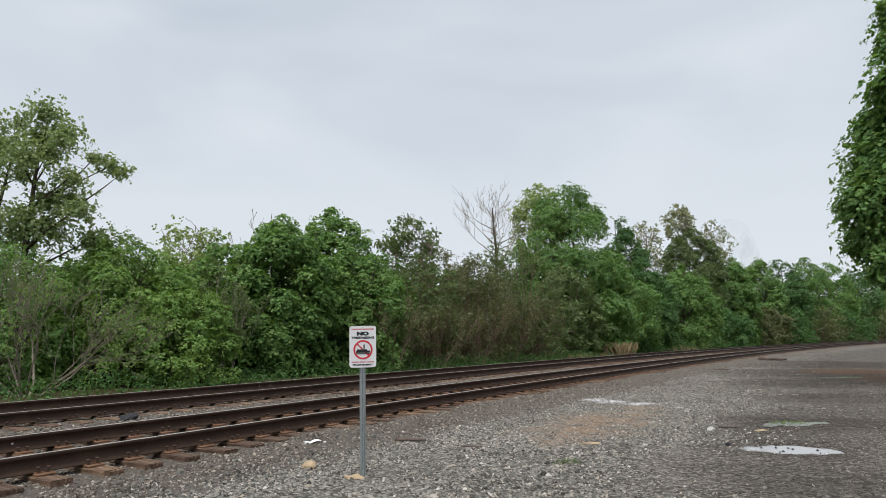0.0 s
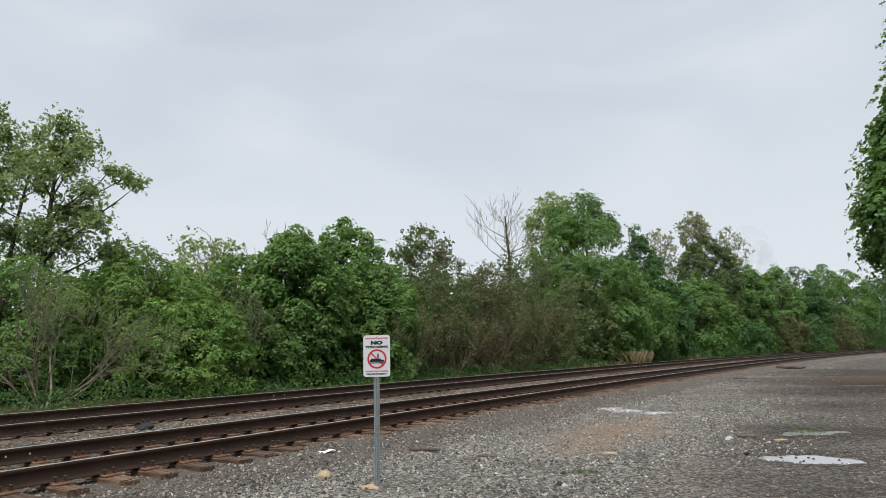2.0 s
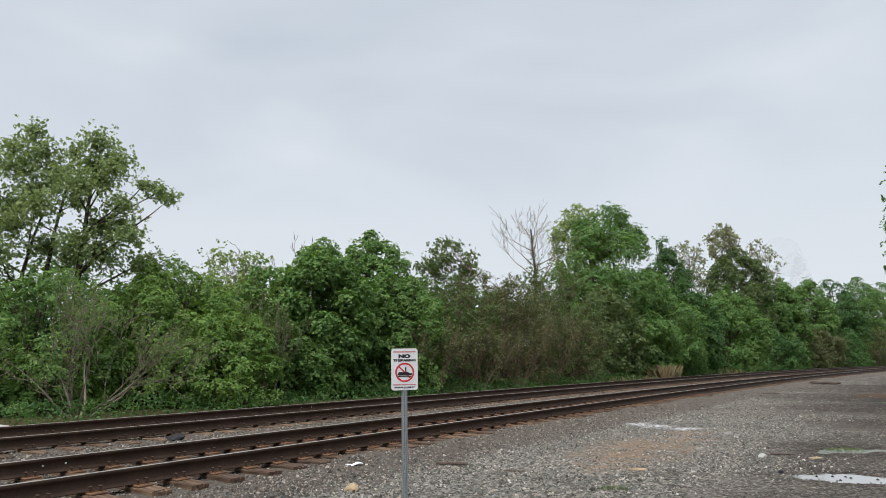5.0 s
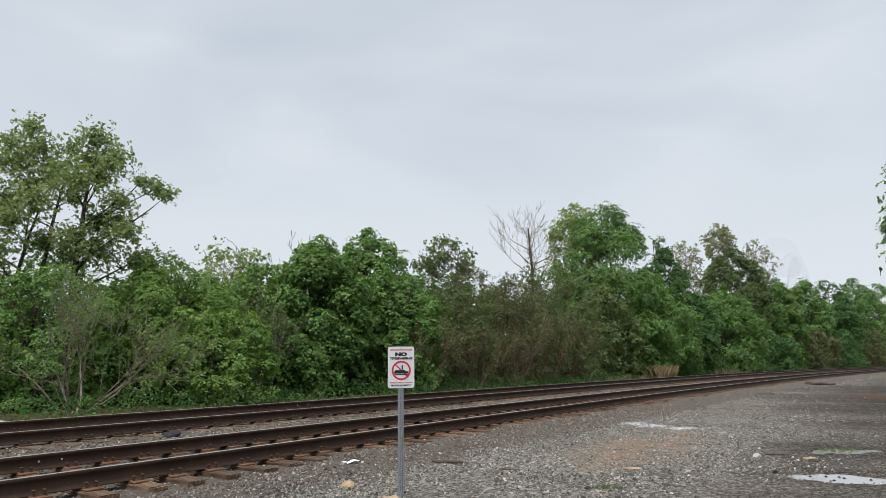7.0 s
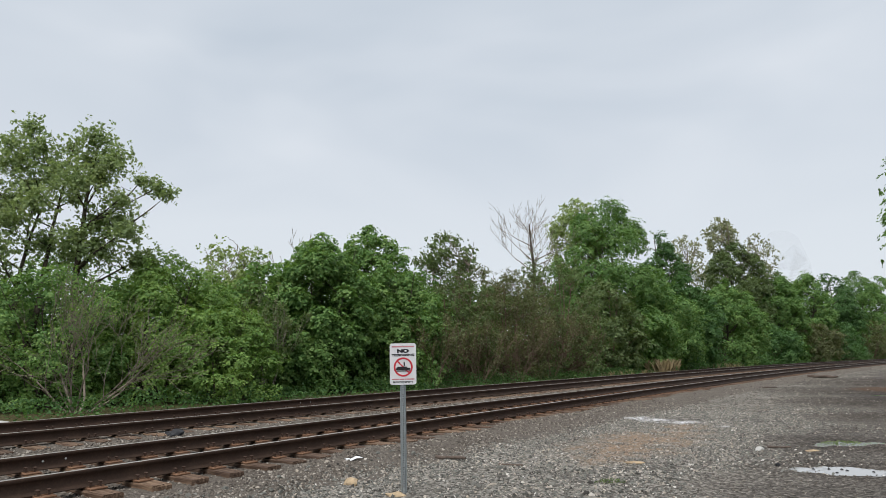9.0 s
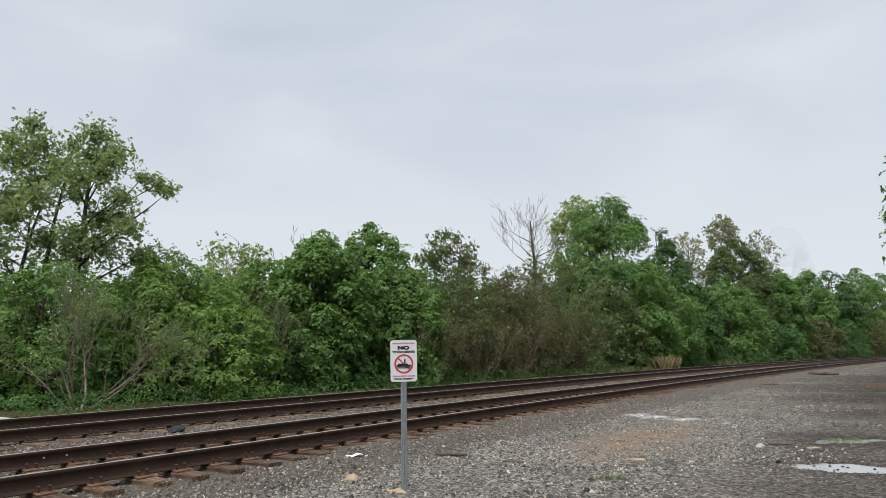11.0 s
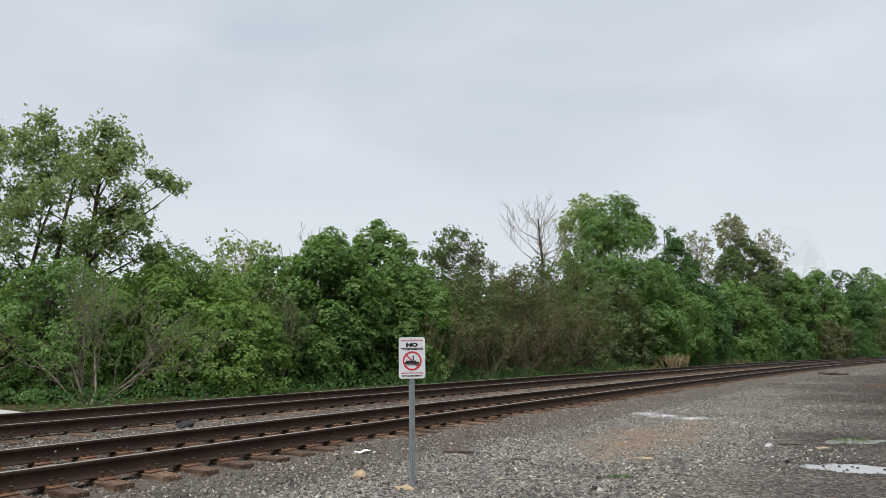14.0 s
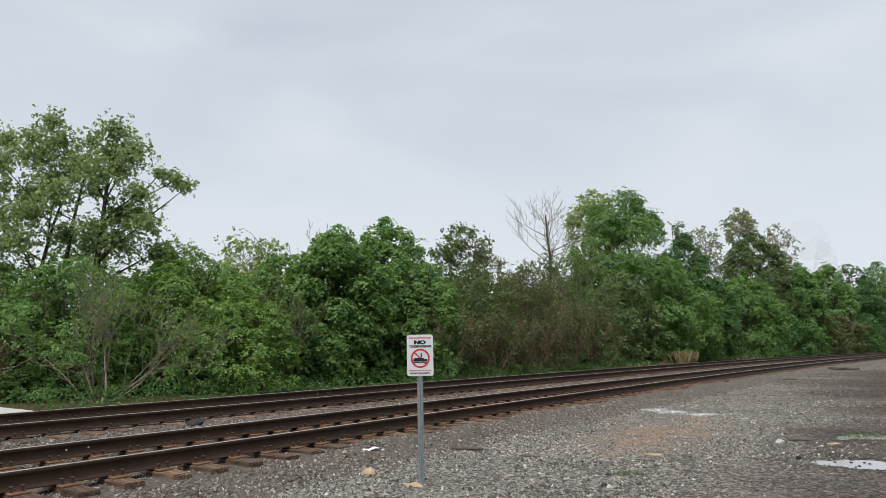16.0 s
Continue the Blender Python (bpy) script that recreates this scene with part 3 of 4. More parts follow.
# ---- loose things on the ground ----
def lump(name, at, size, turn, mat, label, category, seed, cuts=2, group=""):
    bm = bmesh.new()
    bmesh.ops.create_icosphere(bm, subdivisions=cuts, radius=0.5)
    for vv in bm.verts:
        k = 1 + 0.5 * noise.noise(vv.co * 2.3 + Vector((seed, 0, 0))) + 0.2 * noise.noise(vv.co * 6 + Vector((0, seed, 0)))
        vv.co *= k
        vv.co.z = max(vv.co.z, -0.28)
    bmesh.ops.scale(bm, vec=size, verts=bm.verts)
    ob = part(name, bm, mat, None)
    z = float(ground_z(np.array(at[0]), np.array(at[1]))) if len(at) < 3 else at[2]
    ob.matrix_basis = pose(at[0], at[1], z + 0.2 * size[2], 0, 0, turn)
    return tagged(ob, label, category, group)


lump("rock", (-0.36, 7.56), (0.22, 0.13, 0.085), 10, M_TAN, "flat tan rock at the foot of the sign post", "rock", 3)
lump("rock", (-0.93, 8.13), (0.19, 0.13, 0.11), -30, M_TAN, "rounded tan rock lying in grey gravel", "rock", 8)
lump("rock", (2.91, 9.42), (0.26, 0.10, 0.05), -10, M_TAN, "thin flat tan stone on sandy gravel", "rock", 12)
lump("rock", (5.24, 10.51), (0.16, 0.11, 0.09), 30, M_CONCRETE, "pale grey stone beside the puddles", "rock", 15)
lump("rock", (5.9, 10.2), (0.22, 0.09, 0.04), 0, M_TAN, "flat pale stone beside the puddles", "rock", 25)
lump("rock", (4.72, 9.0), (0.07, 0.06, 0.07), 0, M_CHAR, "small black stone at the puddle edge", "rock", 27, 1)
lump("rock", (-3.14, 7.17), (0.17, 0.14, 0.12), 30, M_CHAR, "dark wet stone in the ballast", "rock", 19)
lump("rock", (-4.51, 12.03, 0.19), (0.46, 0.30, 0.16), -35, M_CHAR, "black lump lying between the two tracks", "debris", 22)
for k, (dx, dy) in enumerate(((-0.21, 0.20), (-0.02, 0.17), (0.13, 0.13), (0.14, 0.04), (0.40, -0.10), (-0.08, -0.10))):
    lump("pebble", (5.30 + dx, 8.62 + dy, -0.03), (0.045, 0.04, 0.04), k * 40, M_CHAR, "small dark pebble standing in the puddle", "pebble", 30 + k, 1, "pebbles in the puddle")


def stick(at, length, radius, turn, label, category="stick", name="stick"):
    bm = bmesh.new()
    bmesh.ops.create_cone(bm, cap_ends=True, segments=8, radius1=radius, radius2=radius * 0.7, depth=length)
    bmesh.ops.subdivide_edges(bm, edges=[e for e in bm.edges if e.calc_length() > length * 0.6], cuts=6)
    for vv in bm.verts:
        vv.co += Vector((noise.noise(vv.co * 3 + Vector((turn, 0, 0))) * radius * 0.8, noise.noise(vv.co * 4) * radius * 0.8, 0))
    bmesh.ops.rotate(bm, verts=bm.verts, cent=(0, 0, 0), matrix=Matrix.Rotation(radians(90), 3, "Y"))
    ob = part(name, bm, M_STICK, None)
    z = float(ground_z(np.array(at[0]), np.array(at[1])))
    ob.matrix_basis = pose(at[0], at[1], z + radius * 0.9, 0, 0, turn)
    return tagged(ob, label, category)


stick((0.33, 9.93), 0.50, 0.028, -30, "broken brown wood strip on gravel near the sign")
stick((1.15, 9.4), 0.35, 0.015, -20, "thin weathered stick on gravel")
stick((14.96, 28.8), 0.7, 0.03, -35, "dark weathered board on far gravel")
stick((23.7, 39.2), 1.6, 0.09, -38, "dark rotten log lying beside the road", "log", "log")
stick((5.6, 10.6), 0.35, 0.02, -15, "short wet stick near the puddles")

bm = bmesh.new()
bmesh.ops.create_grid(bm, x_segments=8, y_segments=5, size=0.5)
for vv in bm.verts:
    vv.co.x *= 0.21 + 0.1 * noise.noise((vv.co.y * 4, 0, 0))
    vv.co.y *= 0.07
    vv.co.z = 0.015 + 0.03 * noise.noise(vv.co * 9)
made = bmesh.ops.extrude_face_region(bm, geom=bm.faces[:])
bmesh.ops.translate(bm, vec=(0, 0, 0.004), verts=[g_ for g_ in made["geom"] if isinstance(g_, bmesh.types.BMVert)])
litter = part("litter", bm, M_PAPER, None)
litter.matrix_basis = pose(-1.04, 9.45, 0.11, 8, -4, 15)
tagged(litter, "crumpled white paper scrap on the ballast shoulder", "litter")

# concrete slab beyond the far rail
bm = bmesh.new()
box(bm, (1.8, 7.0, 0.30), (0, 0, 0), 0.03)
slab = part("concrete_slab", bm, M_CONCRETE, None)
x, y = arc(2.4, 7.85)
slab.matrix_basis = pose(x, y, 0.24, 0, 0, heading(2.4))
tagged(slab, "pale concrete slab beside the far rail", "concrete slab")


# ---- plants ----
def leaf_mesh(centres, sizes, out, up=0.7, rng=None, slim=0.34, loose=0.55, far=False):
    """Folded pointed blades at the centres; out: the way each one faces; far: plain three-cornered blades."""
    n_ = len(centres)
    nrm = rng.normal(0, loose, (n_, 3)) + out * 0.5
    nrm[:, 2] += up
    nrm /= np.linalg.norm(nrm, axis=1)[:, None] + 1e-9
    t = rng.normal(0, 1, (n_, 3))
    t -= nrm * (t * nrm).sum(1)[:, None]
    t /= np.linalg.norm(t, axis=1)[:, None] + 1e-9
    bt = np.cross(nrm, t)
    s = sizes[:, None]
    fold = nrm * s * 0.12
    if far:
        v = np.stack([centres - t * s * 0.5 - bt * s * slim, centres - t * s * 0.4 + bt * s * slim, centres + t * s * 0.65], 1).reshape(-1, 3)
        return v, np.arange(n_ * 3).reshape(-1, 3)
    v = np.stack([centres - t * s * 0.5, centres + bt * s * slim + fold, centres + t * s * 0.55 - fold * 0.6, centres - bt * s * slim + fold], 1).reshape(-1, 3)
    return v, np.arange(n_ * 4).reshape(-1, 4)


def spray_leaves(lobes, total, leaf, rng, slim=0.42, per=10, airy=0.0, rise=0.55, far=False, heavy=0):
    """Leaves in flat drooping sprays over the upper and outer side of rounded lobes (x, y, z, radius)."""
    lobes = np.array(lobes)
    axis_ = np.array([lobes[:, 0].mean(), lobes[:, 1].mean(), 0.0])
    ns = max(8, total // per)
    wt = lobes[:, 3] ** 2
    wt[:heavy] *= 6
    pick = rng.choice(len(lobes), ns, p=wt / wt.sum())
    c, r = lobes[pick, :3], lobes[pick, 3]
    d = rng.normal(0, 1, (ns, 3))
    d /= np.linalg.norm(d, axis=1)[:, None]
    side = (c - axis_) * np.array([1, 1, 0])
    side /= np.linalg.norm(side, axis=1)[:, None] + 0.3
    d = d + (side * 0.45 + np.array([0, 0, 0.35])) * (1 - 0.85 * airy)
    d /= np.linalg.norm(d, axis=1)[:, None] + 1e-6
    reach = rng.uniform(0.74 - 0.6 * airy, 1.06, ns)
    inner = rng.random(ns) < 0.16
    reach = np.where(inner, rng.uniform(0.1, 0.7, ns), reach)
    reach = np.where(rng.random(ns) < 0.09, rng.uniform(1.1, 1.4, ns), reach)
    c = c + d * (r * reach)[:, None] * np.array([1, 1, 0.8])
    sn = d * 0.75 + np.array([0, 0, rise]) + rng.normal(0, 0.22 + 0.3 * airy, (ns, 3))
    sn /= np.linalg.norm(sn, axis=1)[:, None] + 1e-6
    a = np.cross(sn, rng.normal(0, 1, (ns, 3)))
    a /= np.linalg.norm(a, axis=1)[:, None] + 1e-6
    b2 = np.cross(sn, a)
    sr = leaf * rng.uniform(1.3, 2.5, ns) * (per / 15) ** 0.5
    k = rng.integers(0, ns, total)
    an, q = rng.uniform(0, 2 * math.pi, total), np.sqrt(rng.random(total))
    cen = c[k] + (a[k] * np.cos(an)[:, None] * 1.25 + b2[k] * np.sin(an)[:, None] * 0.8) * (q * sr[k])[:, None]
    cen[:, 2] -= 0.35 * q * q * sr[k]
    cen += rng.normal(0, leaf * 0.22, (total, 3))
    low = cen[:, 2] > 0.03
    return leaf_mesh(cen[low], leaf * rng.uniform(0.65, 1.35, low.sum()), sn[k][low] * 2.0, 0.0, rng, slim, 0.3 + 0.25 * airy, far)


def tube(points, radii, sides, verts, faces):
    base = len(verts)
    pts = [Vector(p) for p in points]
    for k, p in enumerate(pts):
        d = (pts[min(k + 1, len(pts) - 1)] - pts[max(k - 1, 0)]).normalized()
        a = d.orthogonal().normalized()
        bb = d.cross(a)
        for j in range(sides):
            an = 2 * math.pi * j / sides
            verts.append(tuple(p + (a * math.cos(an) + bb * math.sin(an)) * radii[k]))
    for k in range(len(pts) - 1):
        for j in range(sides):
            o, o2 = base + k * sides, base + (k + 1) * sides
            faces.append((o + j, o + (j + 1) % sides, o2 + (j + 1) % sides, o2 + j))


def limb(rnd, start, way, length, r0, steps, rise=0.05, wander=0.16, thin=0.006, taper=0.8):
    pts, rad = [Vector(start)], [r0]
    d = Vector(way).normalized()
    for k in range(steps):
        d = (d + Vector((rnd.gauss(0, wander), rnd.gauss(0, wander), rnd.gauss(rise, wander * 0.6)))).normalized()
        pts.append(pts[-1] + d * length / steps)
        rad.append(max(r0 * (1 - (k + 1) / steps * taper), 0.8 * thin))
    return pts, rad


def fork(rnd, start, way, length, r, depth, vs, fs, tips, thin=0.006, open_=0.55, kids=(2, 4), rise=0.06, shrink=(0.5, 0.78)):
    """A limb that divides again and again into finer ones."""
    p, rad = limb(rnd, start, way, length, r, 5, rise, 0.10, thin, 0.55)
    tube(p, rad, 6 if r > 0.03 else 3, vs, fs)
    if depth == 0:
        tips += p[2:]
        return
    for j in range(rnd.randint(*kids) + (depth > 2)):
        i = 5 if j == 0 else rnd.randint(2, 5)
        d = (p[i] - p[i - 1]).normalized()
        turn_ = Vector((rnd.gauss(0, 1), rnd.gauss(0, 1), rnd.gauss(0.15, 0.8))).normalized()
        way2 = d + turn_ * open_ * (0.5 if j == 0 else rnd.uniform(0.7, 1.25))
        fork(rnd, p[i], way2, length * rnd.uniform(*shrink), max(rad[i] * (0.85 if j == 0 else 0.6), thin), depth - 1, vs, fs, tips, thin, open_, kids, rise, shrink)


def crown_lobes(rnd, h, w, lift, shape, lobe, deep, lean, seed, foot=None):
    """Rounded masses that make up a crown: widest at the height share shape, uneven in size."""
    def env(t):
        u = (t - lift) / (1 - lift)
        low = (0.5 if lift > 0.1 else 0.8) if foot is None else foot
        return max(0.10, (low + (1 - low) * math.sin(math.pi * min(u / (2 * shape), 0.5)) if u < shape else math.cos(math.pi / 2 * ((u - shape) / (1 - shape)) ** 1.3)))

    size = lobe * w
    out, tries = [], 0
    count = int(1.05 * w * h * (1 - lift) / size ** 2) + 8
    while len(out) < count and tries < 9000:
        tries += 1
        t = rnd.uniform(max(lift, 0.03), 0.985)
        e = env(t)
        if rnd.random() > e + 0.2:
            continue
        a = rnd.uniform(0, 2 * math.pi)
        r = size * rnd.uniform(0.6, 1.3) * (0.6 + 0.4 * e)
        e *= 1 + 0.3 * noise.noise((math.cos(a) * 1.2 + seed * 1.7, math.sin(a) * 1.2, t * 2.6))
        q = max(0.0, e * w / 2 - 0.65 * r) * rnd.uniform(0.45, 1.0) ** 0.45
        z = min(t * h, h - 0.75 * r)
        c = (math.cos(a) * q + lean[0] * z, math.sin(a) * q * deep / w + lean[1] * z, max(z, 0.45 * r), r)
        if any((c[0] - o[0]) ** 2 + (c[1] - o[1]) ** 2 + (c[2] - o[2]) ** 2 < (0.55 * (r + o[3]) * 0.8) ** 2 for o in out) and rnd.random() < 0.8:
            continue
        out.append(c)
    return out


def plant(name, at, h, w, leaf_mat, bark_mat, leaves, leaf, label, category, seed, stems=1, lift=0.12, shape=0.45, lobe=0.16, stem_r=None, twigs=3, lean=(0, 0), deep=None, group="", slim=0.42, thin=0.006, airy=0.0, per=10, lobes=None, rise=0.55, foot=None, both=False):
    """Tapered stems, a limb into every lobe of the crown, twigs in the lobes, and leaves in sprays over them."""
    rnd, rng = random.Random(seed), np.random.default_rng(seed)
    top = new(name)
    top.matrix_basis = pose(at[0], at[1], 0.27)
    tagged(top, label, category, group)
    stem_r = stem_r or 0.014 * h + 0.02
    own = [(a, rnd.uniform(-0.8, 0.8) if c_ is None else c_, z, r) for a, c_, z, r in lobes or ()]
    lobes = own + (crown_lobes(rnd, h, w, lift, shape, lobe, deep or w, lean, seed, foot) if both or not own else [])
    twigs = min(twigs, 2) if at[1] > 40 else twigs
    vs, fs, paths = [], [], []
    for st in range(stems):
        an = 2 * math.pi * st / stems + rnd.uniform(-0.5, 0.5)
        out = 0.0 if stems == 1 else rnd.uniform(0.3, 0.8) * w / h * 0.4
        off = 0.12 * (stems > 1)
        p, r_ = limb(rnd, (math.cos(an) * off, math.sin(an) * off, -0.15), (math.cos(an) * out + lean[0], math.sin(an) * out + lean[1], 1), h * (0.93 if st == 0 else rnd.uniform(0.65, 0.9)) + 0.1, stem_r * (1 if stems == 1 else 0.65), 12, 0.02, 0.04, thin, 0.88)
        tube(p, r_, 7, vs, fs)
        paths.append((p, r_))
    for x, y, z, r in lobes:
        c = Vector((x, y, z))
        best = None
        for p, r_ in paths:
            for k in range(1, 11):
                drop = z - p[k].z
                flat_ = (p[k] - c).to_2d().length
                cost = abs(drop - 0.8 * flat_ - 0.1) + 0.4 * flat_ + (3 if drop < 0 else 0)
                if best is None or cost < best[0]:
                    best = (cost, p[k], r_[k])
        s0, r0 = best[1], max(best[2] * 0.55, thin)
        bend = s0.lerp(c, 0.5) + Vector((rnd.gauss(0, 0.12), rnd.gauss(0, 0.12), -0.12)) * (c - s0).length
        pts = [s0 * (1 - u) ** 2 + bend * 2 * u * (1 - u) + c * u * u for u in (0, 0.2, 0.4, 0.6, 0.8, 1.0)]
        tube(pts, [max(r0 * (1 - 0.14 * k), 0.8 * thin) for k in range(6)], 4, vs, fs)
        for j in range(twigs):
            k = rnd.randint(2, 5)
            tw, tr_ = limb(rnd, pts[k], (rnd.gauss(0, 1), rnd.gauss(0, 1), rnd.uniform(-0.1, 1.1)), r * rnd.uniform(0.6, 1.05), max(r0 * 0.35, thin), 3, thin=thin)
            tube(tw, tr_, 3, vs, fs)
    put_mesh("trunk", vs, fs, bark_mat, top, smooth=True)
    v_, f_ = spray_leaves(lobes, leaves, leaf, rng, slim, per, airy, rise, at[1] > 30, len(own) if both else 0)
    put_mesh("crown", v_, f_, leaf_mat, top)
    return top


def bare_plant(name, at, h, w, bark_mat, label, category, seed, stems=1, start=0.4, limbs=14, depth=3, stem_r=0.1, thin=0.01, fan=0.0, pull=0.0, leaf_mat=None, leaves=0, leaf=0.06, trunk_mat=None, group="", rise=0.06, open_=0.55, ivy=False):
    """A leafless or budding plant: stems that fork into fine twigs. fan: how far the stems spread; pull: lean along x."""
    rnd, rng = random.Random(seed), np.random.default_rng(seed)
    top = new(name)
    top.matrix_basis = pose(at[0], at[1], 0.27)
    tagged(top, label, category, group)
    vs, fs, tv, tf, tips, trunk_pts = [], [], [], [], [], []
    if stems == 1:
        p, r_ = limb(rnd, (0, 0, -0.15), (0.02, 0, 1), h * 0.86, stem_r, 14, 0.02, 0.045, thin, 0.78)
        tube(p, r_, 8, tv, tf)
        trunk_pts = p
        for k in range(limbs):
            q = (start + (0.98 - start) * (k + rnd.random()) / limbs) * 14
            i = min(int(q), 13)
            a = 2.4 * k + rnd.uniform(-0.5, 0.5)
            share = 1 - 0.55 * max(0.0, (q / 14 - start) / (1 - start))
            fork(rnd, p[i].lerp(p[i + 1], q - i), (math.cos(a), math.sin(a), rnd.uniform(0.35, 1.1)), w * 0.30 * share * rnd.uniform(0.75, 1.15), max(r_[i] * 0.45, thin * 1.3), depth, vs, fs, tips, thin, open_, (2, 3), rise)
    else:
        for k in range(stems):
            a = 2 * math.pi * (k + rnd.uniform(-0.3, 0.3)) / stems
            out = fan * rnd.uniform(0.35, 1.0)
            fork(rnd, (math.cos(a) * 0.1, math.sin(a) * 0.1, -0.1), (math.cos(a) * out + pull, math.sin(a) * out * 0.7, 1), h * rnd.uniform(0.36, 0.48), stem_r * rnd.uniform(0.6, 1.1), depth, vs, fs, tips, thin, open_, (2, 3), rise, (0.5, 0.74))
    if tv:
        put_mesh("trunk", tv, tf, trunk_mat or bark_mat, top, smooth=True)
    put_mesh("crown_wood" if tv else "stem", vs, fs, bark_mat, top, smooth=True)
    if leaves:
        tp = np.array([t[:] for t in tips])
        if ivy:
            tp = np.array([t[:] for t in trunk_pts[6:11]])
        pick = rng.integers(0, len(tp), leaves)
        spread = leaf * (3.2 if ivy else 0.9)
        v_, f_ = leaf_mesh(tp[pick] + rng.normal(0, 1, (leaves, 3)) * spread * np.array([0.7, 0.7, 1.4 if ivy else 0.8]), leaf * rng.uniform(0.6, 1.3, leaves), np.zeros((leaves, 3)), 0.5, rng, 0.4)
        put_mesh("ivy" if ivy else "foliage", v_, f_, leaf_mat, top)
    return top


# tall slender trees behind the scrub: open crowns of separate leafy masses
POPLAR_A = [(-0.07, None, 8.20, 0.52), (-0.73, None, 7.83, 0.50), (0.74, None, 7.82, 0.38), (0.24, None, 7.57, 0.67), (-0.51, None, 7.22, 0.72), (-1.53, None, 7.72, 0.56), (-1.21, None, 6.88, 0.76), (0.64, None, 6.86, 0.67), (-0.10, None, 6.46, 0.76), (-0.83, None, 6.00, 0.76), (0.55, None, 5.81, 0.72), (-0.26, None, 5.30, 0.72), (-1.22, None, 5.14, 0.72), (1.06, None, 6.19, 0.47), (0.37, None, 4.78, 0.76), (-0.36, None, 4.44, 0.72), (0.99, None, 4.43, 0.52)]
POPLAR_B = [(0.19, None, 7.98, 0.58), (0.63, None, 7.43, 0.63), (-0.05, None, 7.26, 0.63), (0.91, None, 7.02, 0.38), (0.04, None, 6.44, 0.67), (0.47, None, 6.70, 0.58), (1.18, None, 5.95, 0.52), (1.89, None, 6.53, 0.47), (2.32, None, 6.26, 0.28), (1.57, None, 6.69, 0.33), (1.02, None, 5.31, 0.67), (0.36, None, 5.49, 0.67), (1.53, None, 4.96, 0.47), (0.59, None, 4.48, 0.72), (0.01, None, 4.80, 0.63), (1.45, None, 4.34, 0.63)]
plant("tree", (-11.78, 19.0), 8.6, 4.4, M_LEAF_POPLAR, M_BARK, 19000, 0.078, "tall slender tree with sparse grey-green spring leaves", "tree", 11, 2, airy=1.0, per=5, thin=0.008, twigs=5, stem_r=0.17, lobes=POPLAR_A)
plant("tree", (-10.23, 19.2), 8.5, 4.4, M_LEAF_POPLAR, M_BARK, 18000, 0.078, "tall forked tree with sparse grey-green leaves", "tree", 12, 1, airy=1.0, per=5, thin=0.008, twigs=5, stem_r=0.16, lobes=POPLAR_B)
plant("tree", (-15.2, 19.4), 8.2, 4.6, M_LEAF_POPLAR, M_BARK, 12000, 0.085, "tall leafy tree at the end of the thicket", "tree", 13, 2, 0.3, 0.5, 0.15, airy=1.0, per=5, thin=0.008, twigs=5)
# scrub beside the far rail
bare_plant("bare_shrub", (-8.45, 16.3), 3.5, 3.9, M_TWIG, "multi-stemmed shrub with pale bare branches and few buds", "shrub", 21, 10, depth=4, stem_r=0.038, thin=0.0055, fan=1.4, pull=0.25, leaf_mat=M_LEAF_LIME, leaves=3600, leaf=0.05, open_=0.6, rise=0.015)
plant("bush", (-12.0, 16.9), 2.4, 2.6, M_LEAF_BROWN, M_TWIG_RED, 6000, 0.07, "low olive bush with dry brown twigs", "bush", 22, 5, 0.05, 0.5, airy=0.6, per=8)
bare_plant("dry_shrub", (-11.3, 15.9), 1.9, 2.0, M_TWIG_RED, "dry brown shrub of thin tangled twigs", "shrub", 20, 9, depth=3, stem_r=0.014, thin=0.005, fan=0.8, leaf_mat=M_LEAF_BROWN, leaves=1500, leaf=0.05)
plant("bush", (-14.6, 20.6), 5.0, 4.6, M_LEAF_OLIVE, M_BARK, 13000, 0.09, "tall dull green bush behind the slender trees", "bush", 16, 3, 0.0, 0.45, 0.15)
plant("bush", (-12.4, 22.0), 5.2, 4.6, M_LEAF_MAPLE, M_BARK, 13000, 0.09, "tall green bush behind the slender trees", "bush", 17, 3, 0.0, 0.45, 0.15)
plant("bush", (-12.9, 18.4), 3.9, 3.8, M_LEAF_MAPLE, M_BARK, 18000, 0.075, "dense green bush under the tall trees", "bush", 18, 3, 0.0, 0.45, 0.15)
plant("bush", (-10.2, 18.0), 3.9, 4.2, M_LEAF_MAPLE, M_BARK, 28000, 0.07, "dense green bush behind a bare shrub", "bush", 23, 3, 0.0, 0.45, 0.15)
plant("bush", (-8.1, 20.3), 4.6, 4.4, M_LEAF_LIME, M_BARK, 38000, 0.072, "dense lime-green bush beside the track", "bush", 24, 3, 0.0, 0.42, 0.15)
plant("bush", (-6.1, 19.7), 2.9, 3.6, M_LEAF_LIME, M_BARK, 24000, 0.068, "low spreading lime-green bush beside the track", "bush", 25, 3, 0.0, 0.38, 0.16)
plant("tree", (-7.2, 24.34), 5.9, 2.8, M_LEAF_PALEGREEN, M_TWIG, 4200, 0.10, "thin young tree with yellow-green leaves", "tree", 26, 3, 0.5, 0.5, 0.2, airy=0.8, per=7, thin=0.012)
plant("bush", (-9.2, 22.2), 4.5, 3.8, M_LEAF_LIME, M_BARK, 15000, 0.095, "light green bush deep in the thicket", "bush", 27, 3, 0.0, 0.45)
plant("bush", (-5.9, 23.6), 4.9, 3.8, M_LEAF_MAPLE, M_BARK, 14000, 0.11, "tall green bush between maple and young tree", "bush", 29, 2, 0.0, 0.45)
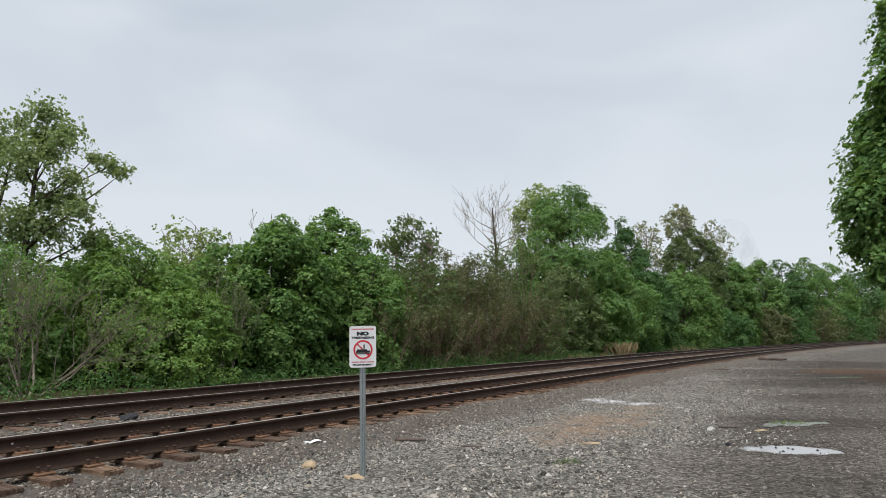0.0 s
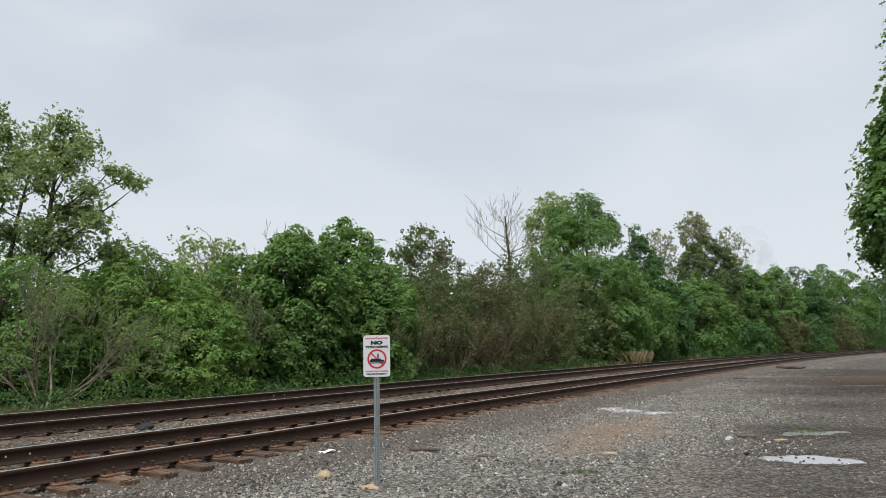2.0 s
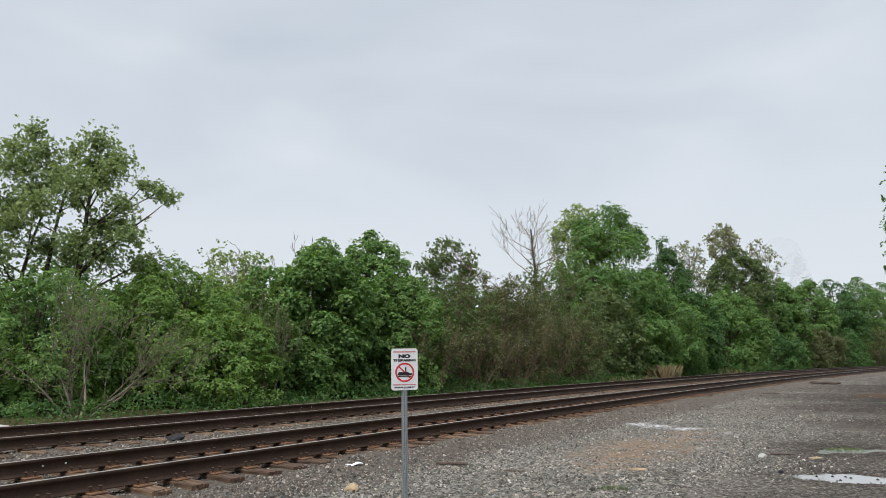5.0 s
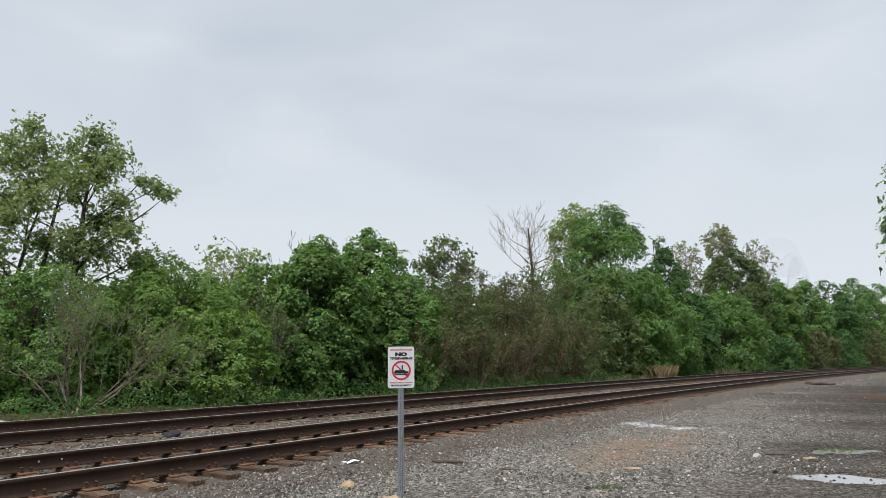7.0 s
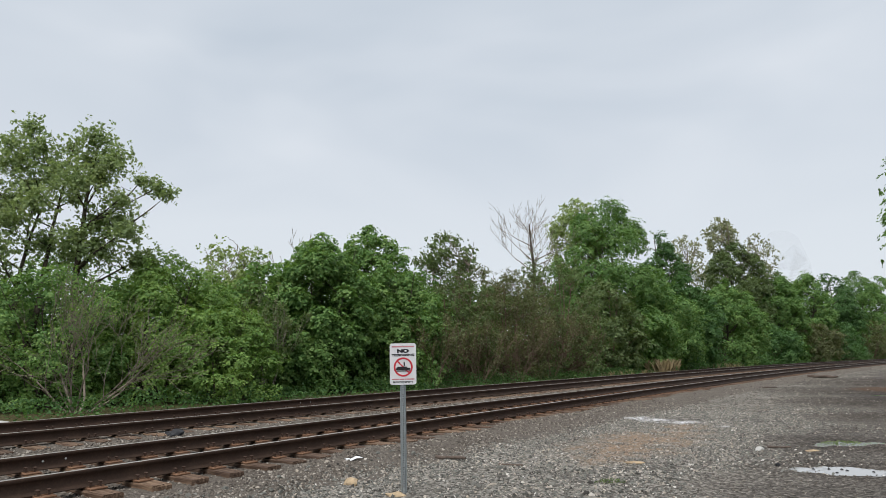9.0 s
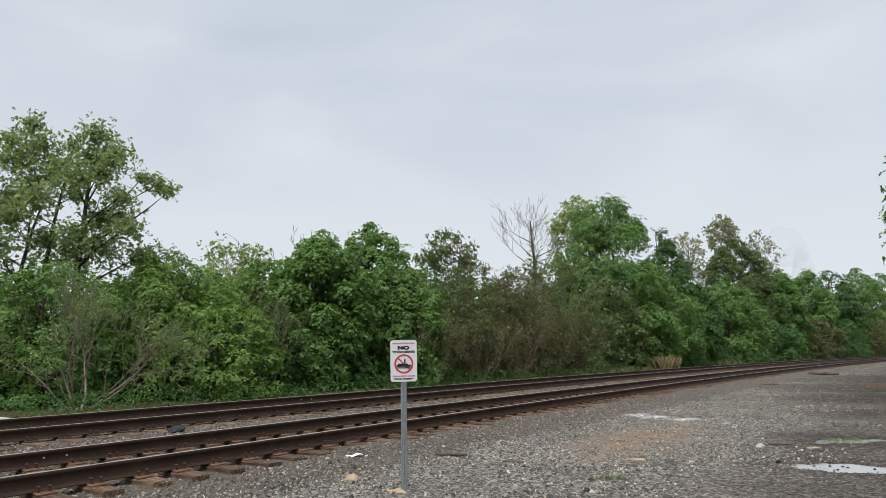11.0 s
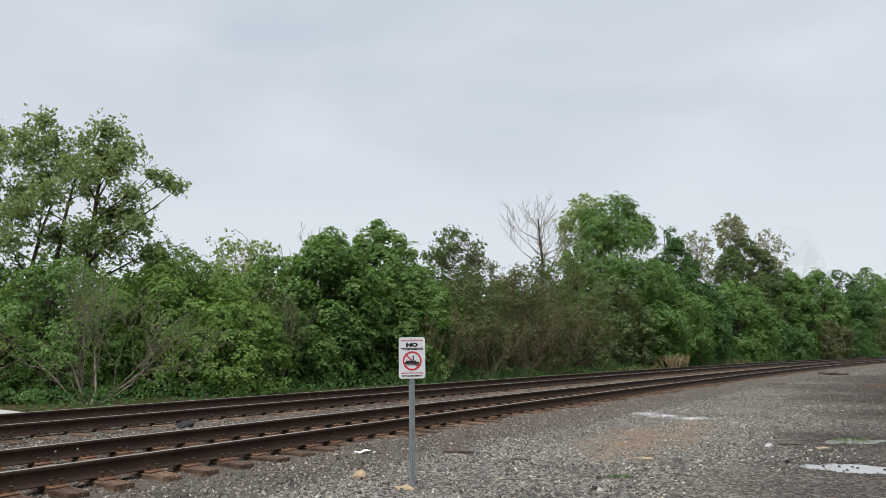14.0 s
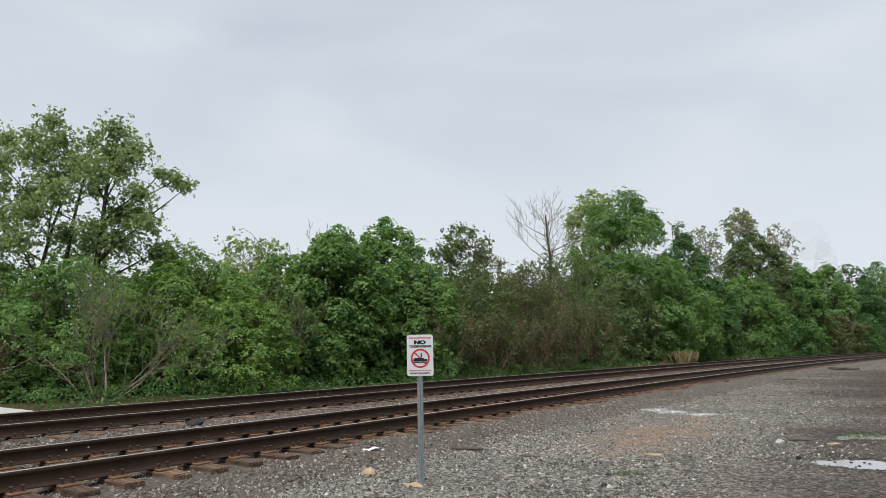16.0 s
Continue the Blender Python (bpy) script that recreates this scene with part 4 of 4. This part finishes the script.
plant("bush", (-7.7, 25.6), 4.7, 4.0, M_LEAF_LIME, M_BARK, 12000, 0.11, "light green bush under the young tree", "bush", 30, 2, 0.0, 0.45)
bare_plant("bare_tree", (-6.6, 28.66), 8.0, 3.6, M_TWIG, "leafless grey tree rising above the thicket", "tree", 28, 1, 0.45, 9, 2, 0.07, 0.011, rise=0.1)
bare_plant("bare_tree", (-8.9, 27.6), 6.5, 3.0, M_TWIG, "low leafless grey tree beside the young tree", "tree", 19, 1, 0.5, 9, 3, 0.06, 0.011, rise=0.1)
plant("tree", (-3.95, 24.2), 5.9, 4.4, M_LEAF_MAPLE, M_BARK, 62000, 0.09, "dense dark green maple reaching to the ground", "tree", 31, 2, 0.0, 0.34, 0.15, slim=0.5)
plant("bush", (-5.1, 26.9), 5.9, 3.6, M_LEAF_MAPLE, M_BARK, 12000, 0.105, "tall green bush behind the dark maple", "bush", 15, 2, 0.0, 0.45)
plant("tree", (-2.5, 28.0), 7.0, 4.2, M_LEAF_MAPLE, M_BARK, 30000, 0.105, "dense round green maple in the thicket", "tree", 32, 1, 0.02, 0.4, 0.15, slim=0.5)
bare_plant("shrub", (-5.0, 20.9), 3.3, 2.2, M_TWIG_PALE, "scraggly shrub of thin pale stems and dull leaves", "shrub", 33, 9, depth=3, stem_r=0.022, thin=0.006, fan=0.4, leaf_mat=M_LEAF_OLIVE, leaves=3200, leaf=0.085, rise=0.1)
plant("bush", (-0.75, 26.6), 4.7, 3.4, M_LEAF_MAPLE, M_BARK, 22000, 0.095, "green leafy bush beside the track", "bush", 34, 3, 0.0, 0.4)
plant("bush", (-1.7, 26.4), 5.2, 3.2, M_LEAF_MAPLE, M_BARK, 18000, 0.095, "dense green bush beside the dark maple", "bush", 37, 2, 0.0, 0.45)
plant("bush", (-0.3, 31.6), 5.6, 4.0, M_LEAF_MAPLE, M_BARK, 12000, 0.13, "green bush behind the reddish scrub", "bush", 36, 2, 0.0, 0.45)
plant("tree", (0.95, 33.99), 7.9, 3.6, M_LEAF_OLIVE, M_TWIG, 4200, 0.13, "thin grey-green tree with open feathery crown", "tree", 38, 3, 0.5, 0.65, 0.17, airy=0.9, per=7, thin=0.014, twigs=6)
for k, (x, y, h, w) in enumerate(((1.5, 30.8, 5.5, 4.4), (4.2, 33.4, 5.9, 5.0), (7.8, 38.2, 7.0, 6.0), (2.6, 36.6, 6.6, 5.0), (5.6, 36.4, 6.6, 4.6))):
    plant("bush", (x, y), h, w, M_LEAF_BROWN if k % 2 else M_LEAF_OLIVE, M_TWIG_RED, 15000, 0.10, "tall bronze and olive scrub with tangled brown stems", "bush", 41 + k, 6, 0.0, 0.5, 0.12, group="bronze scrub", thin=0.011, airy=0.55, per=9, twigs=5, slim=0.3)
for k, (x, y, h, w) in enumerate(((0.2, 25.7, 2.9, 2.2), (2.3, 29.0, 3.2, 2.6), (4.3, 31.4, 3.6, 3.0), (6.4, 34.2, 4.0, 3.0), (8.6, 37.0, 4.2, 3.4))):
    bare_plant("stem_thicket", (x, y), h, w, M_TWIG_RED, "thicket of thin grey-brown stems with few leaves", "shrub", 46 + k, 11, depth=3, stem_r=0.024, thin=0.007, fan=0.8, leaf_mat=M_LEAF_BROWN, leaves=1600, leaf=0.09, group="bare stems before the scrub", rise=0.08)
bare_plant("bare_tree", (6.35, 41.0), 11.8, 6.6, M_TWIG, "dead grey tree with ivy tufts and bare twigs", "tree", 51, 1, 0.62, 15, 3, 0.21, 0.009, leaf_mat=M_LEAF_OLIVE, leaves=700, leaf=0.14, trunk_mat=M_BARK, rise=0.06, open_=0.75, ivy=True)
# large trees along the curve
plant("tree", (13.9, 49.4), 13.4, 9.8, M_LEAF_FAR, M_BARK, 90000, 0.135, "large broad green tree standing above the scrub", "tree", 61, 1, 0.05, 0.42, 0.145, thin=0.015)
plant("tree", (12.3, 52.5), 14.4, 5.0, M_LEAF_PALEGREEN, M_TWIG, 9000, 0.17, "grey-green tree with a pale airy top", "tree", 62, 2, 0.45, 0.5, 0.14, airy=0.7, per=8, thin=0.015)
plant("bush", (18.0, 51.4), 7.4, 7.6, M_LEAF_MAPLE, M_BARK, 44000, 0.135, "broad green bush hanging towards the track", "bush", 63, 3, 0.0, 0.35, 0.14)
plant("bush", (11.8, 43.2), 6.4, 5.4, M_LEAF_OLIVE, M_TWIG_RED, 14000, 0.15, "olive scrub with leaning dead stems", "bush", 64, 5, 0.0, 0.4, 0.13, airy=0.4, thin=0.012)
plant("bush", (14.6, 46.0), 5.6, 5.4, M_LEAF_FAR, M_BARK, 14000, 0.17, "green bush below the broad tree", "bush", 60, 3, 0.0, 0.4)
plant("tree", (23.2, 62.84), 13.4, 5.6, M_LEAF_DARK, M_BARK, 30000, 0.17, "dark green pointed tree", "tree", 65, 1, 0.05, 0.2, 0.16)
plant("tree", (30.3, 75.09), 15.6, 5.0, M_LEAF_PALE, M_TWIG, 2600, 0.22, "pale thinly leafed tree behind the wood", "tree", 66, 2, 0.45, 0.6, 0.14, airy=1.0, per=6, thin=0.02)
plant("tree", (37.8, 78.56), 15.4, 9.0, M_LEAF_OLIVE, M_BARK, 44000, 0.19, "tall olive tree with a thin pale top", "tree", 67, 2, 0.05, 0.5, 0.11, airy=0.35, per=10)
plant("tree", (37.0, 79.8), 18.6, 4.2, M_LEAF_PALE, M_TWIG, 2600, 0.24, "pale feathery tree top above the olive tree", "tree", 68, 1, 0.7, 0.5, 0.2, airy=1.0, per=6, thin=0.02)
plant("tree", (42.6, 82.0), 16.8, 5.6, M_LEAF_PALE, M_TWIG_RED, 2600, 0.2, "half bare tree with brownish buds", "tree", 69, 3, 0.5, 0.5, 0.14, airy=1.0, per=6, thin=0.022)
plant("tree", (29.8, 64.21), 8.6, 7.0, M_LEAF_MAPLE, M_BARK, 40000, 0.145, "round green tree beside the track", "tree", 71, 1, 0.0, 0.36, 0.15)
plant("tree", (22.6, 56.6), 8.2, 6.0, M_LEAF_DARK, M_BARK, 24000, 0.16, "dark green tree in the shade of its neighbours", "tree", 72, 2, 0.0, 0.42)
row = ((43.25, 79.16, 11.4, 6.2), (52.6, 89.25, 12.6, 7.2), (63.39, 100.24, 14.0, 8.4), (74.45, 110.94, 15.4, 9.4), (85.55, 120.53, 15.6, 10.4), (99.12, 131.66, 15.6, 12), (110.72, 140.65, 15.0, 14), (123.03, 149.74, 14.5, 15), (137, 158, 14.5, 15), (152, 167, 14.5, 16))
for k, (x, y, h, w) in enumerate(row):
    plant("tree", (x, y), h, w, (M_LEAF_FAR, M_LEAF_MAPLE, M_LEAF_DARK)[k % 3], M_BARK, 34000, 0.205, "tall green tree in the row along the curve", "tree", 81 + k, 1, 0.0, 0.45, 0.13, group="trees along the curve")
for k, (x, y, h, w) in enumerate(((38.5, 72.8, 4.6, 6), (47.5, 80.5, 5, 7), (58, 91, 5.5, 8), (70, 102, 6, 9), (84, 114, 6, 10), (100, 127, 6.5, 11))):
    plant("bush", (x, y), h, w, M_LEAF_BROWN if k % 2 else M_LEAF_DARK, M_TWIG_RED, 9000, 0.2, "low dull green scrub along the curve", "bush", 101 + k, 4, 0.0, 0.4, group="scrub along the curve", airy=0.3)

# big tree on the near side of the road
ROADSIDE = [(-6.40, 3.29, 5.22, 1.00), (-5.32, 3.59, 6.56, 1.30), (-4.82, 4.35, 8.11, 0.92), (-5.55, 2.62, 8.77, 0.95), (-4.64, 3.02, 10.49, 1.04), (-5.26, 4.69, 4.27, 0.97), (-6.02, 3.00, 3.21, 0.85), (-5.01, 3.34, 4.29, 1.56), (-4.15, 3.79, 7.59, 1.62), (-5.26, 2.37, 5.70, 1.50), (-5.25, 3.54, 4.96, 1.25), (-4.28, 3.90, 3.27, 1.35), (-4.98, 2.13, 8.68, 1.50), (-4.57, 2.96, 11.53, 1.04), (-4.93, 4.44, 5.91, 0.97)]
plant("tree", (21.35, 15.35), 20.0, 10.0, M_LEAF_MAPLE, M_BARK, 150000, 0.105, "large dense maple overhanging the dirt road", "tree", 120, 1, 0.14, 0.25, 0.15, stem_r=0.32, slim=0.52, foot=0.9, per=8, lobes=ROADSIDE, both=True)


def leaf_band(name, s0, s1, r0, r1, h0, h1, count, leaf, mat, label, category, seed):
    """Thick low growth between two curves, uneven in height."""
    rng = np.random.default_rng(seed)
    s = rng.uniform(s0, s1, count)
    rr = rng.uniform(r0, r1, count)
    x, y = arc_np(s, rr)
    hgt = np.array([0.5 + 0.5 * noise.noise((a * 0.45, c * 0.45, seed)) + 0.35 * noise.noise((a * 1.7, c * 1.7, seed)) for a, c in zip(x, y)])
    hgt = hgt * np.clip((rr - r0) / 1.2, 0.12, 1)
    z = 0.24 + (h0 + (h1 - h0) * np.clip(hgt, 0, 1.2)) * rng.random(count) ** 0.55
    cen = np.stack([x, y, z], 1)
    v_, f_ = leaf_mesh(cen, leaf * rng.uniform(0.6, 1.4, count), np.zeros((count, 3)), 0.7, rng)
    return tagged(put_mesh(name, v_, f_, mat), label, category, kind="stuff")


leaf_band("undergrowth", 6.2, 45, 6.7, 9.6, 0.03, 0.9, 15000, 0.075, M_LEAF_DARK, "tangled green weeds along the foot of the trees", "undergrowth", 201)
leaf_band("undergrowth", 45, 150, 7.9, 11, 0.3, 2.6, 16000, 0.16, M_LEAF_DARK, "dull dark weeds along the curve", "undergrowth", 202)
leaf_band("far_woods", 12, 34, 13.0, 20, 3.2, 5.2, 28000, 0.19, M_LEAF_DARK, "dark woodland filling the space behind the thicket", "woods", 203)
leaf_band("far_woods", -6, 12, 13.0, 20, 2.6, 4.4, 16000, 0.16, M_LEAF_DARK, "dark low woodland behind the tall trees", "woods", 206)
leaf_band("far_woods", 34, 80, 15.5, 23, 4.0, 7.5, 28000, 0.24, M_LEAF_DARK, "dark woodland behind the larger trees", "woods", 204)
leaf_band("far_woods", 80, 220, 16, 28, 5.0, 10.0, 26000, 0.55, M_LEAF_DARK, "dark woodland behind the trees on the curve", "woods", 205)

# dry grass by the rail and weeds in the gravel
def tuft(name, s0, s1, r0, r1, height, count, mat, label, seed, kind="stuff"):
    rng = np.random.default_rng(seed)
    s, rr = rng.uniform(s0, s1, count), rng.uniform(r0, r1, count)
    x, y = arc_np(s, rr)
    z = np.where(rr > 5, 0.27, ground_z(x, y))
    hh = height * rng.uniform(0.45, 1.1, count)
    lean_ = rng.normal(0, 0.28, (count, 2)) * hh[:, None]
    wd = rng.normal(0, 0.012 + 0.012 * height, (count, 2))
    p = np.stack([x, y, z - 0.02], 1)
    sd = np.concatenate([wd, np.zeros((count, 1))], 1)
    midp = p + np.concatenate([lean_ * 0.35, (hh * 0.6)[:, None]], 1)
    tip = p + np.concatenate([lean_, hh[:, None]], 1)
    v_ = np.stack([p - sd, p + sd, midp + sd * 0.6, tip], 1).reshape(-1, 3)
    return tagged(put_mesh(name, v_, np.arange(count * 4).reshape(-1, 4), mat), label, "grass", kind=kind)


tuft("dry_grass", 44.0, 46.6, 7.0, 8.2, 0.95, 2200, M_STRAW, "dry straw-coloured grass beside the far rail", 301)
tuft("dry_grass", 36, 44, 7.2, 8.0, 0.4, 160, M_STRAW, "thin dry grass along the far rail", 302)
tuft("dry_grass", 58, 64, 7.3, 8.4, 0.6, 60, M_STRAW, "thin dry grass along the curve", 303)
for x, y, r, hgt, k in ((6.9, 11.05, 0.20, 0.04, 220), (2.18, 8.05, 0.11, 0.04, 110)):
    rng = np.random.default_rng(k)
    a, q = rng.uniform(0, 6.28, k), r * np.sqrt(rng.random(k))
    cen = np.stack([x + 1.7 * q * np.cos(a), y + q * np.sin(a), 0.01 + hgt * rng.random(k) * (1 - (q / r) ** 2)], 1)
    v_, f_ = leaf_mesh(cen, 0.035 * rng.uniform(0.6, 1.3, k), np.zeros((k, 3)), 0.5, rng, 0.2)
    tagged(put_mesh("weed", v_, f_, M_LEAF_OLIVE), "small patch of green weeds in wet gravel", "weed", kind="stuff")


# ---- bird ----
def make_bird():
    bird = new("bird")
    tagged(bird, "small dark bird in fast level flight", "bird")
    bm = bmesh.new()
    bmesh.ops.create_uvsphere(bm, u_segments=12, v_segments=8, radius=1)
    bmesh.ops.scale(bm, vec=(0.035, 0.10, 0.032), verts=bm.verts)
    part("body", bm, M_BIRD, bird)
    bm = bmesh.new()
    bmesh.ops.create_uvsphere(bm, u_segments=8, v_segments=6, radius=0.028)
    bmesh.ops.translate(bm, vec=(0, 0.105, 0.012), verts=bm.verts)
    part("head", bm, M_BIRD, bird)
    bm = bmesh.new()
    box(bm, (0.05, 0.10, 0.006), (0, -0.13, 0), 0.002)
    part("tail", bm, M_BIRD, bird)
    wings = []
    for sgn in (-1, 1):
        bm = bmesh.new()
        pts = [(0, 0.045), (0.09, 0.06), (0.19, 0.02), (0.21, -0.02), (0.12, -0.035), (0, -0.05)]
        vs_ = [bm.verts.new((sgn * a, c, 0)) for a, c in pts]
        bm.faces.new(vs_)
        made_ = bmesh.ops.extrude_face_region(bm, geom=bm.faces[:])
        bmesh.ops.translate(bm, vec=(0, 0, 0.006), verts=[g_ for g_ in made_["geom"] if isinstance(g_, bmesh.types.BMVert)])
        bmesh.ops.recalc_face_normals(bm, faces=bm.faces)
        wings.append((part("wing", bm, M_BIRD, bird), sgn))
    return bird, wings


bird, wings = make_bird()
bird.scale = (0.72, 0.72, 0.72)

# ---- smoke far behind the trees ----
M_SMOKE = bpy.data.materials.new("thin_smoke")
M_SMOKE.use_nodes = True
n, l = M_SMOKE.node_tree.nodes, M_SMOKE.node_tree.links
n.clear()
s_out, s_mix, s_clear, s_grey = n.new("ShaderNodeOutputMaterial"), n.new("ShaderNodeMixShader"), n.new("ShaderNodeBsdfTransparent"), n.new("ShaderNodeBsdfDiffuse")
s_grey.inputs["Color"].default_value = (0.42, 0.45, 0.50, 1)
s_mix.inputs[0].default_value = 0.028
l.new(s_clear.outputs[0], s_mix.inputs[1])
l.new(s_grey.outputs[0], s_mix.inputs[2])
l.new(s_mix.outputs[0], s_out.inputs["Surface"])
smoke = new("smoke_plume")
tagged(smoke, "faint grey smoke rising far behind the trees", "smoke")
for k, (sx, sz, px, pz) in enumerate(((3.0, 11.0, 1.0, -8.5), (3.6, 5.0, 0.0, -1.0), (4.2, 4.2, -1.5, 3.0))):
    bm = bmesh.new()
    bmesh.ops.create_icosphere(bm, subdivisions=4, radius=1.0)
    for vv in bm.verts:
        vv.co *= 1 + 0.3 * noise.noise(vv.co * 1.3 + Vector((k * 3.1, 0, 0)))
    bmesh.ops.scale(bm, vec=(sx, 1.5, sz), verts=bm.verts)
    puff = part("puff", bm, M_SMOKE, smoke, smooth=True)
    puff.location = (px, 0.4 * k, pz)

# ---- loose stones ----
def stone_shapes(count, rng):
    base = np.array([(-1, -1, -0.7), (1, -1, -0.7), (1, 1, -0.7), (-1, 1, -0.7), (0, -0.7, 0.7), (0.65, 0.5, 0.7), (-0.65, 0.5, 0.7)]) * 0.66
    fc = np.array([(0, 1, 4), (1, 5, 4), (1, 2, 5), (2, 6, 5), (2, 3, 6), (3, 0, 6), (0, 4, 6), (4, 5, 6)])
    v_ = base[None] * rng.uniform(0.45, 1.4, (count, 7, 3)) * rng.uniform(0.6, 1.35, (count, 1, 3))
    return v_, fc


def scatter(name, s, rr, size, z_of, label, parent, seed):
    rng = np.random.default_rng(seed)
    n_ = len(s)
    v_, fc = stone_shapes(n_, rng)
    an = rng.uniform(0, 6.28, n_)
    ca, sa = np.cos(an)[:, None], np.sin(an)[:, None]
    v_ = v_ * (size * 0.5)[:, None, None]
    v_[:, :, 2] *= 0.75
    xr, yr = v_[:, :, 0] * ca - v_[:, :, 1] * sa, v_[:, :, 0] * sa + v_[:, :, 1] * ca
    tx = rng.normal(0, 0.5, n_)[:, None]
    zr = v_[:, :, 2] + tx * xr
    x, y = arc_np(s, rr)
    z = z_of(x, y, rr) + size * 0.12
    v_ = np.stack([xr + x[:, None], yr + y[:, None], zr + z[:, None]], -1).reshape(-1, 3)
    f_ = (fc[None] + 7 * np.arange(n_)[:, None, None]).reshape(-1, 3)
    ob = put_mesh(name, v_, f_, M_STONE if name == "gravel" else M_BALLAST_STONE, parent)
    return tagged(ob, label, kind="stuff")


bed_r, bed_z = np.array([p[0] for p in bed]), np.array([p[1] for p in bed])


def bed_height(x, y, rr):
    return np.maximum(np.interp(rr, bed_r, bed_z) + heap(x, y, rr), ground_z(x, y))


rng = np.random.default_rng(77)
# shoulder and yard in front of the track, thinning with distance from the sign
n_ = 62000
s = 2.0 + 19 * rng.random(n_) ** 1.25
rr = -0.62 - 4.3 * rng.random(n_) ** 1.15
rr = np.where(rr < -2.5, rr - np.abs(rng.normal(0, 0.9, n_)) * (1.2 + np.sin(1.3 * s)) * 0.6, rr)
size = 0.017 + 0.042 * rng.random(n_) ** 2.0
stained = rr + rng.normal(0, 0.25, n_) > -1.15 - 0.03 * s
scatter("gravel", s[~stained], rr[~stained], size[~stained], bed_height, "loose crushed grey gravel", ground, 401)
scatter("shoulder_gravel", s[stained], rr[stained], size[stained], bed_height, "dark rust-stained gravel along the near rail", ballast, 406)
n_ = 5000
scatter("far_gravel", 19 + 58 * rng.random(n_) ** 1.7, -0.6 - 4.2 * rng.random(n_) ** 1.3 - np.abs(rng.normal(0, 0.5, n_)), 0.035 + 0.05 * rng.random(n_) ** 2, bed_height, "loose grey gravel farther along the track", ground, 402)
n_ = 20000
scatter("road_grit", 0.5 + 26 * rng.random(n_), -4.6 - 5.0 * rng.random(n_), 0.010 + 0.035 * rng.random(n_) ** 3, bed_height, "scattered small stones on the dirt road", ground, 403)
# ballast between and beside the ties
n_ = 22000
scatter("ballast_gravel", 2 + 26 * rng.random(n_), rng.choice([0.75, 2.6, 2.9, 3.2, 4.8], n_) + rng.normal(0, 0.36, n_), 0.03 + 0.035 * rng.random(n_), bed_height, "crushed ballast between the rails", ballast, 404)
n_ = 12000
scatter("ballast_gravel", 3.0 + 14 * rng.random(n_) ** 1.2, rng.uniform(-0.75, 2.2, n_), 0.026 + 0.03 * rng.random(n_), lambda x, y, rr: bed_height(x, y, rr) - 0.004, "rusty crushed ballast between the wooden ties", ballast, 405)
# the nearest larger stones singly
sh, fc = stone_shapes(8, rng)
stone_me = []
for k in range(8):
    me = bpy.data.meshes.new("stone")
    me.from_pydata((sh[k] * 0.5 * np.array([1, 1, 0.7])).tolist(), [], fc.tolist())
    me.materials.append(M_STONE)
    stone_me.append(me)
for k in range(300):
    ss, rq = 4.0 + 5.0 * random.random(), -0.7 - 4.2 * random.random()
    x, y = arc(ss, rq)
    d = random.uniform(0.05, 0.085)
    z = float(bed_height(np.array(x), np.array(y), np.array(rq)))
    st = new("stone", stone_me[k % 8])
    st.parent = ground
    st.matrix_basis = pose(x, y, z + 0.2 * d, random.uniform(-20, 20), random.uniform(-20, 20), random.uniform(0, 360)) @ Matrix.Diagonal((d, d, d, 1))


def motions():
    """The bird crosses quickly, out of the roadside tree and down into the scrub; the smoke drifts."""
    face = 57
    rows = [(0.0, pose(19.0, 13.9, 6.9, 0, 0, face)), (6.8, pose(19.0, 13.9, 6.9, 0, 0, face)), (7.4, pose(13.22, 17.59, 5.45, -8, 0, face)),
            (7.5, pose(12.16, 18.34, 5.16, -8, 6, face)), (7.6, pose(10.97, 19.07, 4.83, -8, -6, face)), (7.7, pose(9.66, 19.9, 4.5, -8, 0, face)),
            (8.3, pose(2.6, 26.0, 2.9, -5, 0, 50)), (8.8, pose(1.4, 31.0, 2.4, 0, 0, 20)), (16.0, pose(1.4, 31.0, 2.4, 0, 0, 20))]
    walk(bird, rows)
    walk(smoke, [(0.0, pose(74.6, 130.2, 19.0)), (8.0, pose(75.2, 129.8, 19.2)), (16.0, pose(75.9, 129.4, 19.4))])
    for wing, sgn in wings:
        flap = [(0.0, pose(0, 0, 0.01, 0, 0, 0)), (6.8, pose(0, 0, 0.01, 0, 0, 0))]
        for k in range(20):
            flap.append((6.9 + 0.1 * k, pose(0, 0, 0.01, 0, sgn * (-32 if k % 2 else 12), 0)))
        flap.append((9.0, pose(0, 0, 0.01, 0, 0, 0)))
        flap.append((16.0, pose(0, 0, 0.01, 0, 0, 0)))
        walk(wing, flap)


motions()
